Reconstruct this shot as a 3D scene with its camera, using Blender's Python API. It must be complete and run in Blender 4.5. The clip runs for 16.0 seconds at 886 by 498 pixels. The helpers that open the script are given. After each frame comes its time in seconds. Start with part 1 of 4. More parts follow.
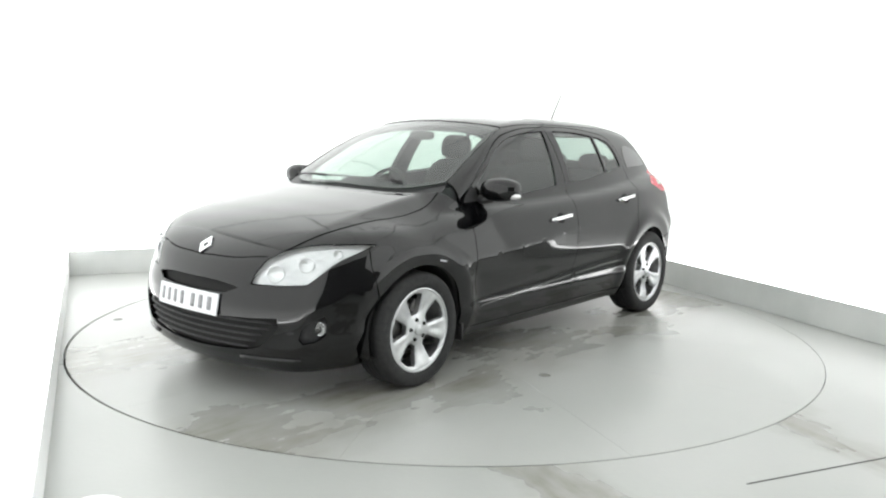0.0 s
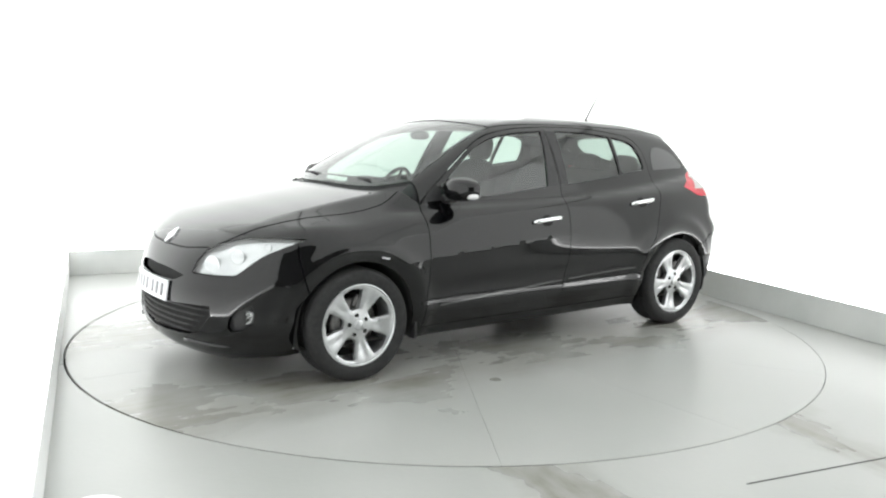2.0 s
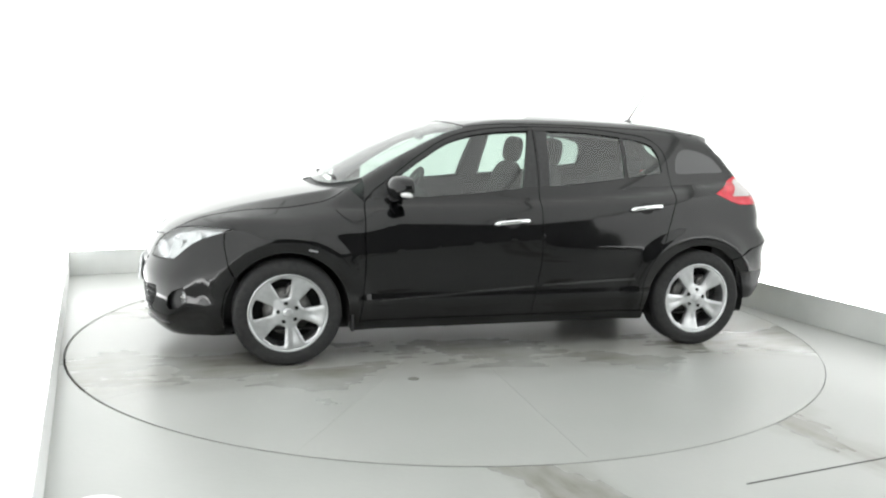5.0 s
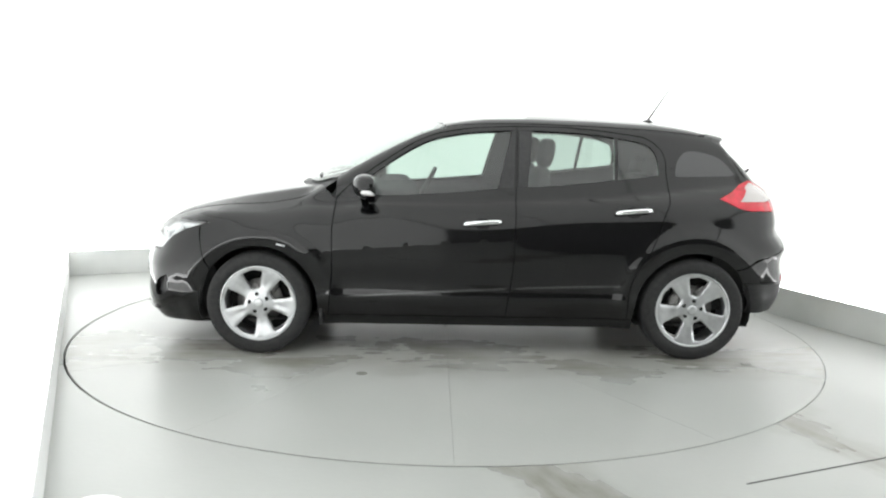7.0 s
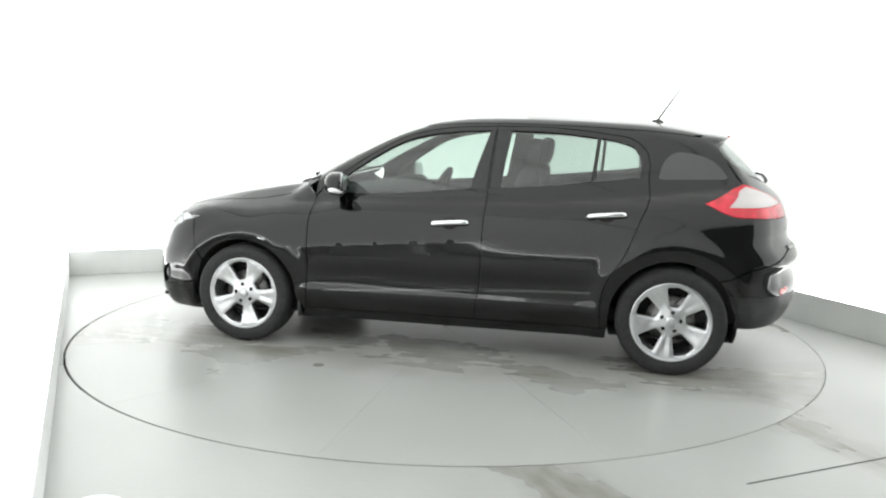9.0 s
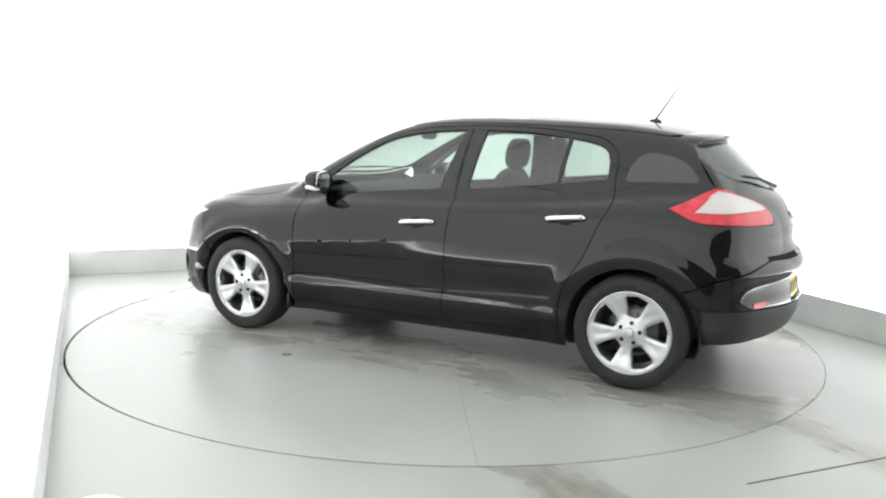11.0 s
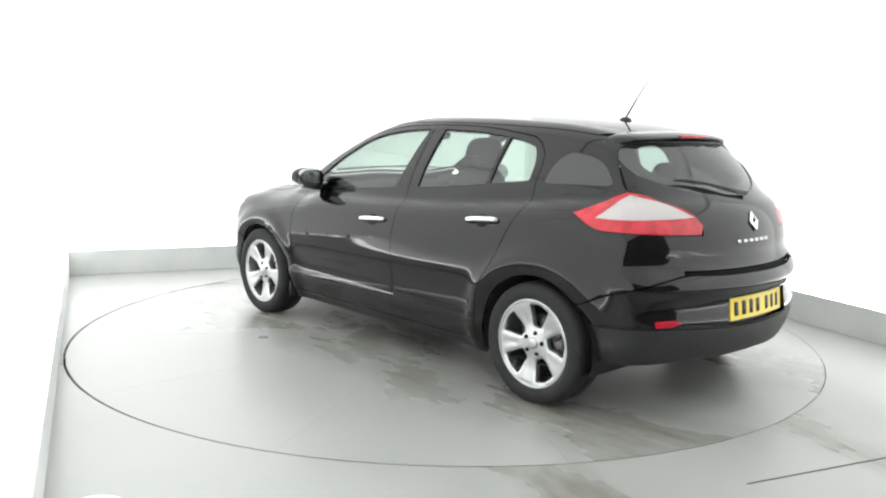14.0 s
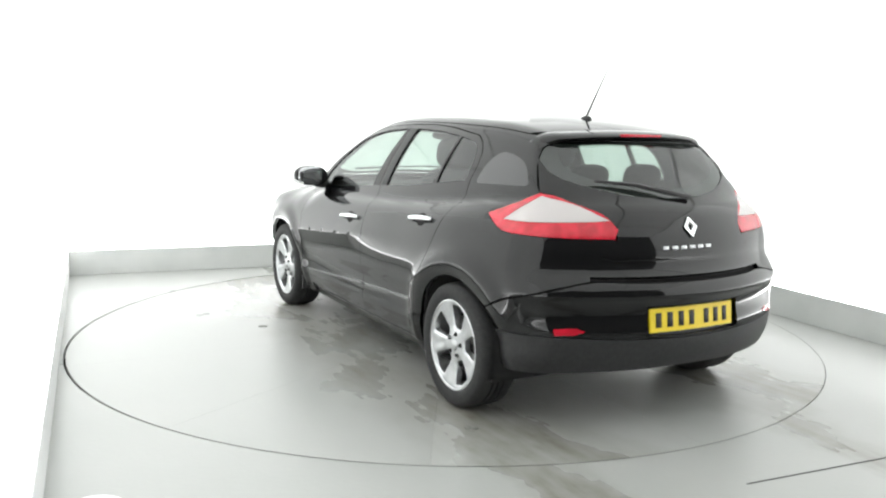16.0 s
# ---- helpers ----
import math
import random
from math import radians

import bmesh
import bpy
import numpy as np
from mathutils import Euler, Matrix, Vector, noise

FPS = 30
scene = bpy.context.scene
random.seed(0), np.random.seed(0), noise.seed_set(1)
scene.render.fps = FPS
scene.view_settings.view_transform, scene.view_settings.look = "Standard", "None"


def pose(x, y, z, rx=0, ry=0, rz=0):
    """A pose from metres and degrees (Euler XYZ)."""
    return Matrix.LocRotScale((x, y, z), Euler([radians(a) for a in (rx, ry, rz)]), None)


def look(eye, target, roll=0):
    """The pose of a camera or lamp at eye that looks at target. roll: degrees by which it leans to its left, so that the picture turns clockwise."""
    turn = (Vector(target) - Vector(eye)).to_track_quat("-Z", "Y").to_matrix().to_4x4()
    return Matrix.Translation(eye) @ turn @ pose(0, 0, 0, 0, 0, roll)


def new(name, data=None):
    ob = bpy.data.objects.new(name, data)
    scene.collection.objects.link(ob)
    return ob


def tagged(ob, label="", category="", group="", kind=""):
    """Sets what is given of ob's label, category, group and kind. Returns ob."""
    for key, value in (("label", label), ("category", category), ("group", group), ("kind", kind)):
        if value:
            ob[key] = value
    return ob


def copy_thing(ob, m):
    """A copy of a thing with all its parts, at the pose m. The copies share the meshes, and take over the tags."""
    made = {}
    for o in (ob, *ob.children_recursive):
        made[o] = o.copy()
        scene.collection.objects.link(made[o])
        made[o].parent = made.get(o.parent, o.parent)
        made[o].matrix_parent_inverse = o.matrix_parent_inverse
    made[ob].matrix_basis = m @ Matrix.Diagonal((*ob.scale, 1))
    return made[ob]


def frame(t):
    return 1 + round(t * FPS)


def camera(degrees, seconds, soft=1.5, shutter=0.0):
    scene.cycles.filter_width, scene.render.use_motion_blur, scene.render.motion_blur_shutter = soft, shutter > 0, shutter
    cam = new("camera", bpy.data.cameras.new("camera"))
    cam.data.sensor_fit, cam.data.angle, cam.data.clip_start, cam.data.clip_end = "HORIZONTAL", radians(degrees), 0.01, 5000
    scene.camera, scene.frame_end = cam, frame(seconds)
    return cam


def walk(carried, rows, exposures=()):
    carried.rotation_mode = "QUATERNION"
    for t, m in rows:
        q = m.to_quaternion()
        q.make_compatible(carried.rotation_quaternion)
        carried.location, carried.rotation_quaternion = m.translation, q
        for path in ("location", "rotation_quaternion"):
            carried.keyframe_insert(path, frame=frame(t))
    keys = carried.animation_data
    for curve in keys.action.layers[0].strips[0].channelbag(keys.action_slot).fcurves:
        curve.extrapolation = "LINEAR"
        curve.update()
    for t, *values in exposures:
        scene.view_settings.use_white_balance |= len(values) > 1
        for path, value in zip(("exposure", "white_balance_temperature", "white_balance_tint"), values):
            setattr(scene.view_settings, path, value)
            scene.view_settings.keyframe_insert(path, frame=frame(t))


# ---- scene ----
from mathutils.geometry import delaunay_2d_cdt

CENTRE = (0.165, 0.079)          # turning centre in the car's own space
START, RATE = -129.92, -6.9292      # turntable angle at 0 s and degrees per second
DISC = 2.447

cam = camera(56.21, 16.0, soft=2.2)
EYE = Vector((0.0, -5.714, 1.390))
aim = Vector((-0.00496, 0.98930, -0.14581))
view = look(EYE, EYE + aim, 1.22)
walk(cam, [(0.0, view), (16.0, view)])

# ---- light ----
world = bpy.data.worlds.new("world")
scene.world = world
world.use_nodes = True
world.node_tree.nodes["Background"].inputs[0].default_value = (1, 1, 1, 1)
world.node_tree.nodes["Background"].inputs[1].default_value = 0.02
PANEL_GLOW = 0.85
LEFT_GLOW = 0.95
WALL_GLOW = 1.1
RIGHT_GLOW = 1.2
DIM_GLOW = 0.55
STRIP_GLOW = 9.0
scene.view_settings.exposure = 0.0


# ---- materials ----
def material(name, colour, rough=0.5, metal=0.0, coat=0.0, coat_rough=0.03):
    m = bpy.data.materials.new(name)
    m.use_nodes = True
    b = m.node_tree.nodes["Principled BSDF"]
    b.inputs["Base Color"].default_value = (*colour, 1)
    b.inputs["Roughness"].default_value = rough
    b.inputs["Metallic"].default_value = metal
    b.inputs["Coat Weight"].default_value = coat
    b.inputs["Coat Roughness"].default_value = coat_rough
    return m


def nodes_of(m):
    return m.node_tree.nodes, m.node_tree.links, m.node_tree.nodes["Principled BSDF"]


def mottle(m, scale, low, high, detail=6.0, bump=0.0, bump_scale=0.0, rough=None):
    """Vary a material's colour between two tones by noise, with fine relief."""
    n, l, b = nodes_of(m)
    co = n.new("ShaderNodeTexCoord")
    t = n.new("ShaderNodeTexNoise")
    t.inputs["Scale"].default_value = scale
    t.inputs["Detail"].default_value = detail
    l.new(co.outputs["Object"], t.inputs["Vector"])
    r = n.new("ShaderNodeValToRGB")
    r.color_ramp.elements[0].position, r.color_ramp.elements[1].position = 0.35, 0.65
    r.color_ramp.elements[0].color, r.color_ramp.elements[1].color = (*low, 1), (*high, 1)
    l.new(t.outputs["Fac"], r.inputs["Fac"])
    l.new(r.outputs["Color"], b.inputs["Base Color"])
    if rough:
        q = n.new("ShaderNodeMapRange")
        q.inputs["To Min"].default_value, q.inputs["To Max"].default_value = rough
        l.new(t.outputs["Fac"], q.inputs["Value"])
        l.new(q.outputs["Result"], b.inputs["Roughness"])
    if bump:
        t2 = n.new("ShaderNodeTexNoise")
        t2.inputs["Scale"].default_value = bump_scale
        t2.inputs["Detail"].default_value = 4
        l.new(co.outputs["Object"], t2.inputs["Vector"])
        bp = n.new("ShaderNodeBump")
        bp.inputs["Strength"].default_value = bump
        bp.inputs["Distance"].default_value = 0.004
        l.new(t2.outputs["Fac"], bp.inputs["Height"])
        l.new(bp.outputs["Normal"], b.inputs["Normal"])
    return m


PLAIN = mottle(material("grey_wall", (0.11, 0.11, 0.11), 0.7), 0.8, (0.095, 0.095, 0.095), (0.12, 0.12, 0.12))
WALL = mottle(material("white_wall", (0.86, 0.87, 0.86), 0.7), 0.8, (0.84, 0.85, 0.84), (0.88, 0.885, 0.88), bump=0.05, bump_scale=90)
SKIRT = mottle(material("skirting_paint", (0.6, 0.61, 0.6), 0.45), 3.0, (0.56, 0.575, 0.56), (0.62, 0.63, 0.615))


def floor_paint(name, angle, tracks, width, clean=0.36):
    """Worn grey floor paint with streaky brown tyre tracks along one direction."""
    m = mottle(material(name, (clean, clean, clean), 0.3), 1.1, (clean * 0.955, clean * 0.985, clean * 0.94), (clean * 1.04, clean * 1.06, clean * 1.02), rough=(0.2, 0.42), bump=0.12, bump_scale=35)
    n, l, b = nodes_of(m)
    base = b.inputs["Base Color"].links[0].from_socket
    gloss = b.inputs["Roughness"].links[0].from_socket
    co, turn, part_ = n.new("ShaderNodeTexCoord"), n.new("ShaderNodeMapping"), n.new("ShaderNodeSeparateXYZ")
    turn.inputs["Rotation"].default_value = (0, 0, radians(angle))
    l.new(co.outputs["Object"], turn.inputs["Vector"])
    l.new(turn.outputs["Vector"], part_.inputs[0])

    def math_(op, *values):
        q = n.new("ShaderNodeMath")
        q.operation = op
        for i, v in enumerate(values):
            if isinstance(v, (int, float)):
                q.inputs[i].default_value = v
            else:
                l.new(v, q.inputs[i])
        return q.outputs[0]

    def noise_(sx, sy, scale, detail):
        k, t = n.new("ShaderNodeMapping"), n.new("ShaderNodeTexNoise")
        k.inputs["Scale"].default_value = (sx, sy, 1)
        t.inputs["Scale"].default_value, t.inputs["Detail"].default_value = scale, detail
        l.new(turn.outputs["Vector"], k.inputs["Vector"])
        l.new(k.outputs["Vector"], t.inputs["Vector"])
        return t.outputs["Fac"]

    wob = math_("MULTIPLY_ADD", noise_(1, 1, 2.5, 4), 0.5, -0.25)
    y = math_("ADD", part_.outputs[1], wob)
    band = 0.0
    for c in tracks:
        d = math_("DIVIDE", math_("ABSOLUTE", math_("SUBTRACT", y, c)), width)
        e = math_("SUBTRACT", 1.0, d)
        band = math_("MAXIMUM", e, band)
    patch = math_("MULTIPLY_ADD", noise_(1, 1.6, 1.5, 6), 2.4, -0.62)
    streak = math_("MULTIPLY_ADD", noise_(1.2, 7, 2.2, 6), 3.2, -1.0)
    fine = math_("MULTIPLY_ADD", noise_(3, 5, 3.0, 4), 1.5, -0.1)
    lines = math_("MINIMUM", math_("MAXIMUM", math_("MULTIPLY", streak, fine), 0.0), 1.0)
    wash = math_("MINIMUM", math_("MAXIMUM", patch, 0.0), 1.0)
    mask = math_("MULTIPLY", math_("MULTIPLY", math_("MINIMUM", math_("MULTIPLY", band, 1.6), 1.0), wash), math_("MULTIPLY_ADD", lines, 0.55, 0.42))
    clamp = n.new("ShaderNodeClamp")
    clamp.inputs["Max"].default_value = 0.8
    l.new(mask, clamp.inputs[0])
    mix = n.new("ShaderNodeMix")
    mix.data_type = "RGBA"
    l.new(clamp.outputs[0], mix.inputs["Factor"])
    l.new(base, mix.inputs["A"])
    mix.inputs["B"].default_value = (0.12, 0.105, 0.074, 1)
    l.new(mix.outputs["Result"], b.inputs["Base Color"])
    l.new(math_("SUBTRACT", gloss, math_("MULTIPLY", clamp.outputs[0], 0.12)), b.inputs["Roughness"])
    return m


FLOOR = floor_paint("floor_paint", 66.6, (-0.57, 0.86), 0.24)
PLATE = floor_paint("turntable_paint", 0.0, (0.74, -0.88), 0.52)
LINE_SOFT = mottle(material("worn_cover", (0.14, 0.14, 0.13), 0.6), 40.0, (0.10, 0.10, 0.09), (0.2, 0.2, 0.18))
LINE = material("dark_joint", (0.05, 0.05, 0.048), 0.8)
DARK = material("dark_gap", (0.01, 0.01, 0.01), 0.9)
PAINT = material("black_car_paint", (0.0022, 0.0022, 0.0026), 0.3, 0.0, 1.0, 0.055)
nodes_of(PAINT)[2].inputs["Specular IOR Level"].default_value = 0.0
nodes_of(PAINT)[2].inputs["Coat IOR"].default_value = 1.5
TRIM = mottle(material("black_plastic", (0.012, 0.012, 0.013), 0.5), 50.0, (0.010, 0.010, 0.011), (0.018, 0.018, 0.019))
# Paler than the car paint, for the reflection on the rear pillar.
SATIN = material("satin_grey_sheen", (0.022, 0.022, 0.024), 0.32, 0.0, 0.6, 0.2)
GLOSS_TRIM = material("gloss_black_trim", (0.02, 0.02, 0.021), 0.2, 0.0, 1.0, 0.1)


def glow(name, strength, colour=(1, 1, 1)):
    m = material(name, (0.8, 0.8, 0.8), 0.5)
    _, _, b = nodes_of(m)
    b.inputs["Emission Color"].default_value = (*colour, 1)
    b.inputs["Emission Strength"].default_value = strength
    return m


# Emission added to the white walls, in place of strong light falling on them.
GLOWING_WALL = mottle(glow("white_wall_added_glow", WALL_GLOW, (0.98, 1.0, 0.99)), 0.8, (0.80, 0.81, 0.80), (0.84, 0.845, 0.84), bump=0.05, bump_scale=90)
DIMWALL = mottle(glow("white_wall_faint_added_glow", DIM_GLOW, (0.98, 1.0, 0.99)), 0.8, (0.74, 0.75, 0.74), (0.78, 0.785, 0.78), bump=0.05, bump_scale=90)
GLOWING_WALL_RIGHT = mottle(glow("white_wall_right_added_glow", RIGHT_GLOW, (0.98, 1.0, 0.99)), 0.8, (0.74, 0.75, 0.74), (0.78, 0.785, 0.78), bump=0.05, bump_scale=90)
GLOWING_WALL_LEFT = mottle(glow("white_wall_left_added_glow", LEFT_GLOW, (0.98, 1.0, 0.99)), 0.8, (0.80, 0.81, 0.80), (0.84, 0.845, 0.84), bump=0.05, bump_scale=90)
STRIP = glow("light_strip", STRIP_GLOW)
DIFFUSER = glow("light_diffuser", PANEL_GLOW, (0.97, 1.0, 0.98))


CHROME_SOFT = mottle(material("lamp_reflector", (0.75, 0.76, 0.77), 0.25, 0.7), 14.0, (0.50, 0.51, 0.52), (0.62, 0.63, 0.64))
RED = mottle(material("red_lamp_plastic", (0.5, 0.005, 0.018), 0.2, 0.0, 0.35), 18.0, (0.42, 0.004, 0.018), (0.60, 0.008, 0.03), detail=1.0)
CLEAR = material("frosted_lamp_plastic", (0.46, 0.43, 0.425), 0.2, 0.0, 0.6)


def glass(name, tint, rough=0.0):
    m = bpy.data.materials.new(name)
    m.use_nodes = True
    n, l = m.node_tree.nodes, m.node_tree.links
    n.remove(n["Principled BSDF"])
    tr, gl, mx, fr = n.new("ShaderNodeBsdfTransparent"), n.new("ShaderNodeBsdfGlossy"), n.new("ShaderNodeMixShader"), n.new("ShaderNodeLayerWeight")
    tr.inputs["Color"].default_value = (*tint, 1)
    gl.inputs["Roughness"].default_value = rough
    pw, sc = n.new("ShaderNodeMath"), n.new("ShaderNodeMath")
    pw.operation, sc.operation = "POWER", "MULTIPLY_ADD"
    pw.inputs[1].default_value, sc.inputs[1].default_value, sc.inputs[2].default_value = 5.0, 0.90, 0.10
    l.new(fr.outputs["Facing"], pw.inputs[0])
    l.new(pw.outputs[0], sc.inputs[0])
    l.new(sc.outputs[0], mx.inputs[0])
    l.new(tr.outputs[0], mx.inputs[1])
    l.new(gl.outputs[0], mx.inputs[2])
    l.new(mx.outputs[0], n["Material Output"].inputs[0])
    return m


FRIT = material("glass_border", (0.006, 0.006, 0.006), 0.6)
CLOTH = mottle(material("charcoal_cloth", (0.02, 0.02, 0.022), 0.9), 60.0, (0.016, 0.016, 0.018), (0.03, 0.03, 0.032))
LINING = mottle(material("headlining_cloth", (0.35, 0.35, 0.34), 0.9), 80.0, (0.32, 0.32, 0.31), (0.38, 0.38, 0.37))
CHROME = material("chrome", (0.82, 0.83, 0.84), 0.12, 1.0)
ALLOY = mottle(material("silver_alloy", (0.62, 0.63, 0.64), 0.3, 0.85, 0.3), 30.0, (0.50, 0.51, 0.52), (0.58, 0.59, 0.60))
RUBBER = mottle(material("tyre_rubber", (0.018, 0.018, 0.019), 0.75), 40.0, (0.009, 0.009, 0.010), (0.017, 0.017, 0.017), bump=0.2, bump_scale=120)
STEEL = mottle(material("brake_steel", (0.35, 0.34, 0.33), 0.45, 0.9), 40.0, (0.13, 0.127, 0.125), (0.22, 0.215, 0.21))
WHITE = material("white_plate", (0.68, 0.69, 0.71), 0.3)
YELLOW = material("yellow_plate", (0.80, 0.60, 0.02), 0.35)
# Front plate ink lightened to stand for the glare that washes it out.
INK_PALE = material("glare_paled_plate_ink", (0.24, 0.24, 0.25), 0.5)
INK = material("plate_ink", (0.015, 0.015, 0.015), 0.5)
AMBERLESS = material("indicator_lens", (0.8, 0.8, 0.8), 0.15, 0.0, 1.0)
MIRROR = material("mirror_glass", (0.5, 0.51, 0.52), 0.02, 1.0)
GLASS = glass("window_glass", (0.58, 0.665, 0.62))
LENS = glass("lamp_cover", (0.93, 0.94, 0.94))


# ---- mesh helpers ----
def mesh_of(name, verts, faces, mat, smooth=False):
    me = bpy.data.meshes.new(name)
    me.from_pydata([tuple(v) for v in verts], [], faces)
    me.update()
    if smooth:
        me.shade_smooth()
    if mat:
        me.materials.append(mat)
    return me


def part(name, bm, mat, parent, label="", smooth=True):
    me = bpy.data.meshes.new(name)
    bm.to_mesh(me)
    bm.free()
    me.materials.append(mat)
    if smooth:
        me.shade_smooth()
    ob = new(name, me)
    ob.parent = parent
    return tagged(ob, label)


def box(lo, hi, bevel=0.0, segments=2):
    bm = bmesh.new()
    bmesh.ops.create_cube(bm, size=1)
    for v in bm.verts:
        v.co = [lo[i] + (v.co[i] + 0.5) * (hi[i] - lo[i]) for i in range(3)]
    if bevel:
        bmesh.ops.bevel(bm, geom=bm.edges[:], offset=bevel, segments=segments, affect="EDGES", profile=0.5)
    return bm


# ---- the room ----
ROOM = pose(-3.40, 1.58, 0, 0, 0, 23.4)
WIDE, LONG, HIGH = 5.1, 9.4, 3.05


def structure(name, bm, mat, label, m=ROOM, smooth=False):
    me = bpy.data.meshes.new(name)
    bm.to_mesh(me)
    bm.free()
    me.materials.append(mat)
    if smooth:
        me.shade_smooth()
    ob = new(name, me)
    ob.matrix_world = m
    return tagged(ob, label, name.split("_")[0], kind="structure")


def build_room():
    t, w = 0.25, 0.13
    structure("wall_back", box((-t, w, -0.1), (WIDE + t, t, HIGH)), GLOWING_WALL, "smooth white studio wall behind the turntable, given added glow")
    structure("wall_left", box((-t, -LONG, -0.1), (-w, w - 0.0005, HIGH)), GLOWING_WALL_LEFT, "smooth white long studio wall, given added glow")
    # right wall in two: fainter added glow in view, stronger out of view
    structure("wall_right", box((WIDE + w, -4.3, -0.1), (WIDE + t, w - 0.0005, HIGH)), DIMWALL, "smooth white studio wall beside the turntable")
    structure("wall_right_front", box((WIDE + w, -LONG, -0.1), (WIDE + t, -4.301, HIGH)), GLOWING_WALL_RIGHT, "unseen smooth white studio wall beside the camera, given added glow")
    structure("wall_front", box((-t, -LONG - t, -0.1), (WIDE + t, -LONG - 0.0005, HIGH)), PLAIN, "dark grey studio wall behind the camera")
    structure("ceiling", box((-t, -LONG - t, HIGH + 0.001), (WIDE + t, t, HIGH + 0.15)), WALL, "white studio ceiling with light panels")
    h, d = 0.225, 0.02
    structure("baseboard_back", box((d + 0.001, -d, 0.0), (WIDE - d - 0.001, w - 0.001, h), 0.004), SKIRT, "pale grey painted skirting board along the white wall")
    # left skirting takes the white of the wall, to stand for glare on it
    structure("baseboard_left", box((0.001 - w, -LONG + 0.01, 0.0), (d, w - 0.001, h), 0.004), WALL, "skirting board coloured white for the glare along the wall")
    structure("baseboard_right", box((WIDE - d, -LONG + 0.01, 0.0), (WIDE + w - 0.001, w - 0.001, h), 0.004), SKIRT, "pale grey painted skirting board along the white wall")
    # light strips standing on the skirting, washing up the walls
    structure("light_strip_back", box((0.03, -0.015, h + 0.001), (WIDE - 0.03, 0.015, h + 0.03)), STRIP, "glowing white light strip on the skirting")
    structure("light_strip_left", box((-0.015, -LONG + 0.1, h + 0.001), (0.015, -0.016, h + 0.03)), STRIP, "glowing white light strip on the skirting")
    structure("light_strip_right", box((WIDE - 0.015, -LONG + 0.1, h + 0.001), (WIDE + 0.015, -0.016, h + 0.03)), STRIP, "glowing white light strip on the skirting")
    structure("floor_joint", box((2.6, -5.634, 0.0), (WIDE, -5.626, 0.0015)), LINE, "thin dark joint across the grey floor")
    # rounded corner between the two far walls
    bm = bmesh.new()
    rad, rows = 0.55, []
    for i in range(17):
        a = radians(90 * i / 16)
        x, y = WIDE - rad + rad * math.cos(a) + 0.128, -rad + rad * math.sin(a) + 0.128
        rows.append((bm.verts.new((x, y, 0.27)), bm.verts.new((x, y, HIGH))))
    for (a, b), (c, d_) in zip(rows[:-1], rows[1:]):
        bm.faces.new((a, c, d_, b))
    back = [bm.verts.new((WIDE + 0.129, 0.129, z)) for z in (0.27, HIGH)]
    bm.faces.new([back[0]] + [q[0] for q in reversed(rows)])
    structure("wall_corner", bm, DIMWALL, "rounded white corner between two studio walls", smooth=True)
    # floor with a round opening for the turntable
    n = 192
    inv = ROOM.inverted()
    ring = [Vector((math.cos(2 * math.pi * i / n), math.sin(2 * math.pi * i / n), 0)) for i in range(n)]
    out = []
    for v in ring:
        c, w = inv @ Vector((0, 0, 0)), inv.to_3x3() @ v
        k = 99
        for lo, hi, p, q in ((0, WIDE, c.x, w.x), (-LONG, 0, c.y, w.y)):
            if abs(q) > 1e-6:
                k = min(k, ((hi if q > 0 else lo) - p) / q)
        out.append(ROOM @ (c + w * k))
    verts, faces = [], []
    for i in range(n):
        edge = ring[i] * (DISC + 0.0062) + Vector((-0.0052, -0.0005, 0))
        verts += [edge, out[i], edge - Vector((0, 0, 0.05))]
    for i in range(n):
        j = (i + 1) % n
        faces += [(3 * i, 3 * i + 1, 3 * j + 1, 3 * j), (3 * i + 2, 3 * i, 3 * j, 3 * j + 2)]
    # corners of the room
    for c in ((0, 0), (WIDE, 0), (0, -LONG), (WIDE, -LONG)):
        p = ROOM @ Vector((c[0], c[1], 0))
        best = max(range(n), key=lambda i: ring[i].dot(p.normalized()))
        a, b = (best, (best + 1) % n) if ring[best].to_2d().angle_signed(p.to_2d()) <= 0 else ((best - 1) % n, best)
        verts.append(p)
        faces.append((3 * a + 1, len(verts) - 1, 3 * b + 1))
    me = mesh_of("floor", verts, faces, FLOOR)
    tagged(new("floor", me), "pale grey painted concrete studio floor with brown stains", "floor", kind="structure")
    pit = bmesh.new()
    bmesh.ops.create_cone(pit, cap_ends=True, segments=96, radius1=DISC + 0.03, radius2=DISC + 0.03, depth=0.06)
    bmesh.ops.translate(pit, verts=pit.verts, vec=(0, 0, -0.15))
    structure("turntable_pit", pit, DARK, "dark pit beneath the turntable", Matrix())


build_room()


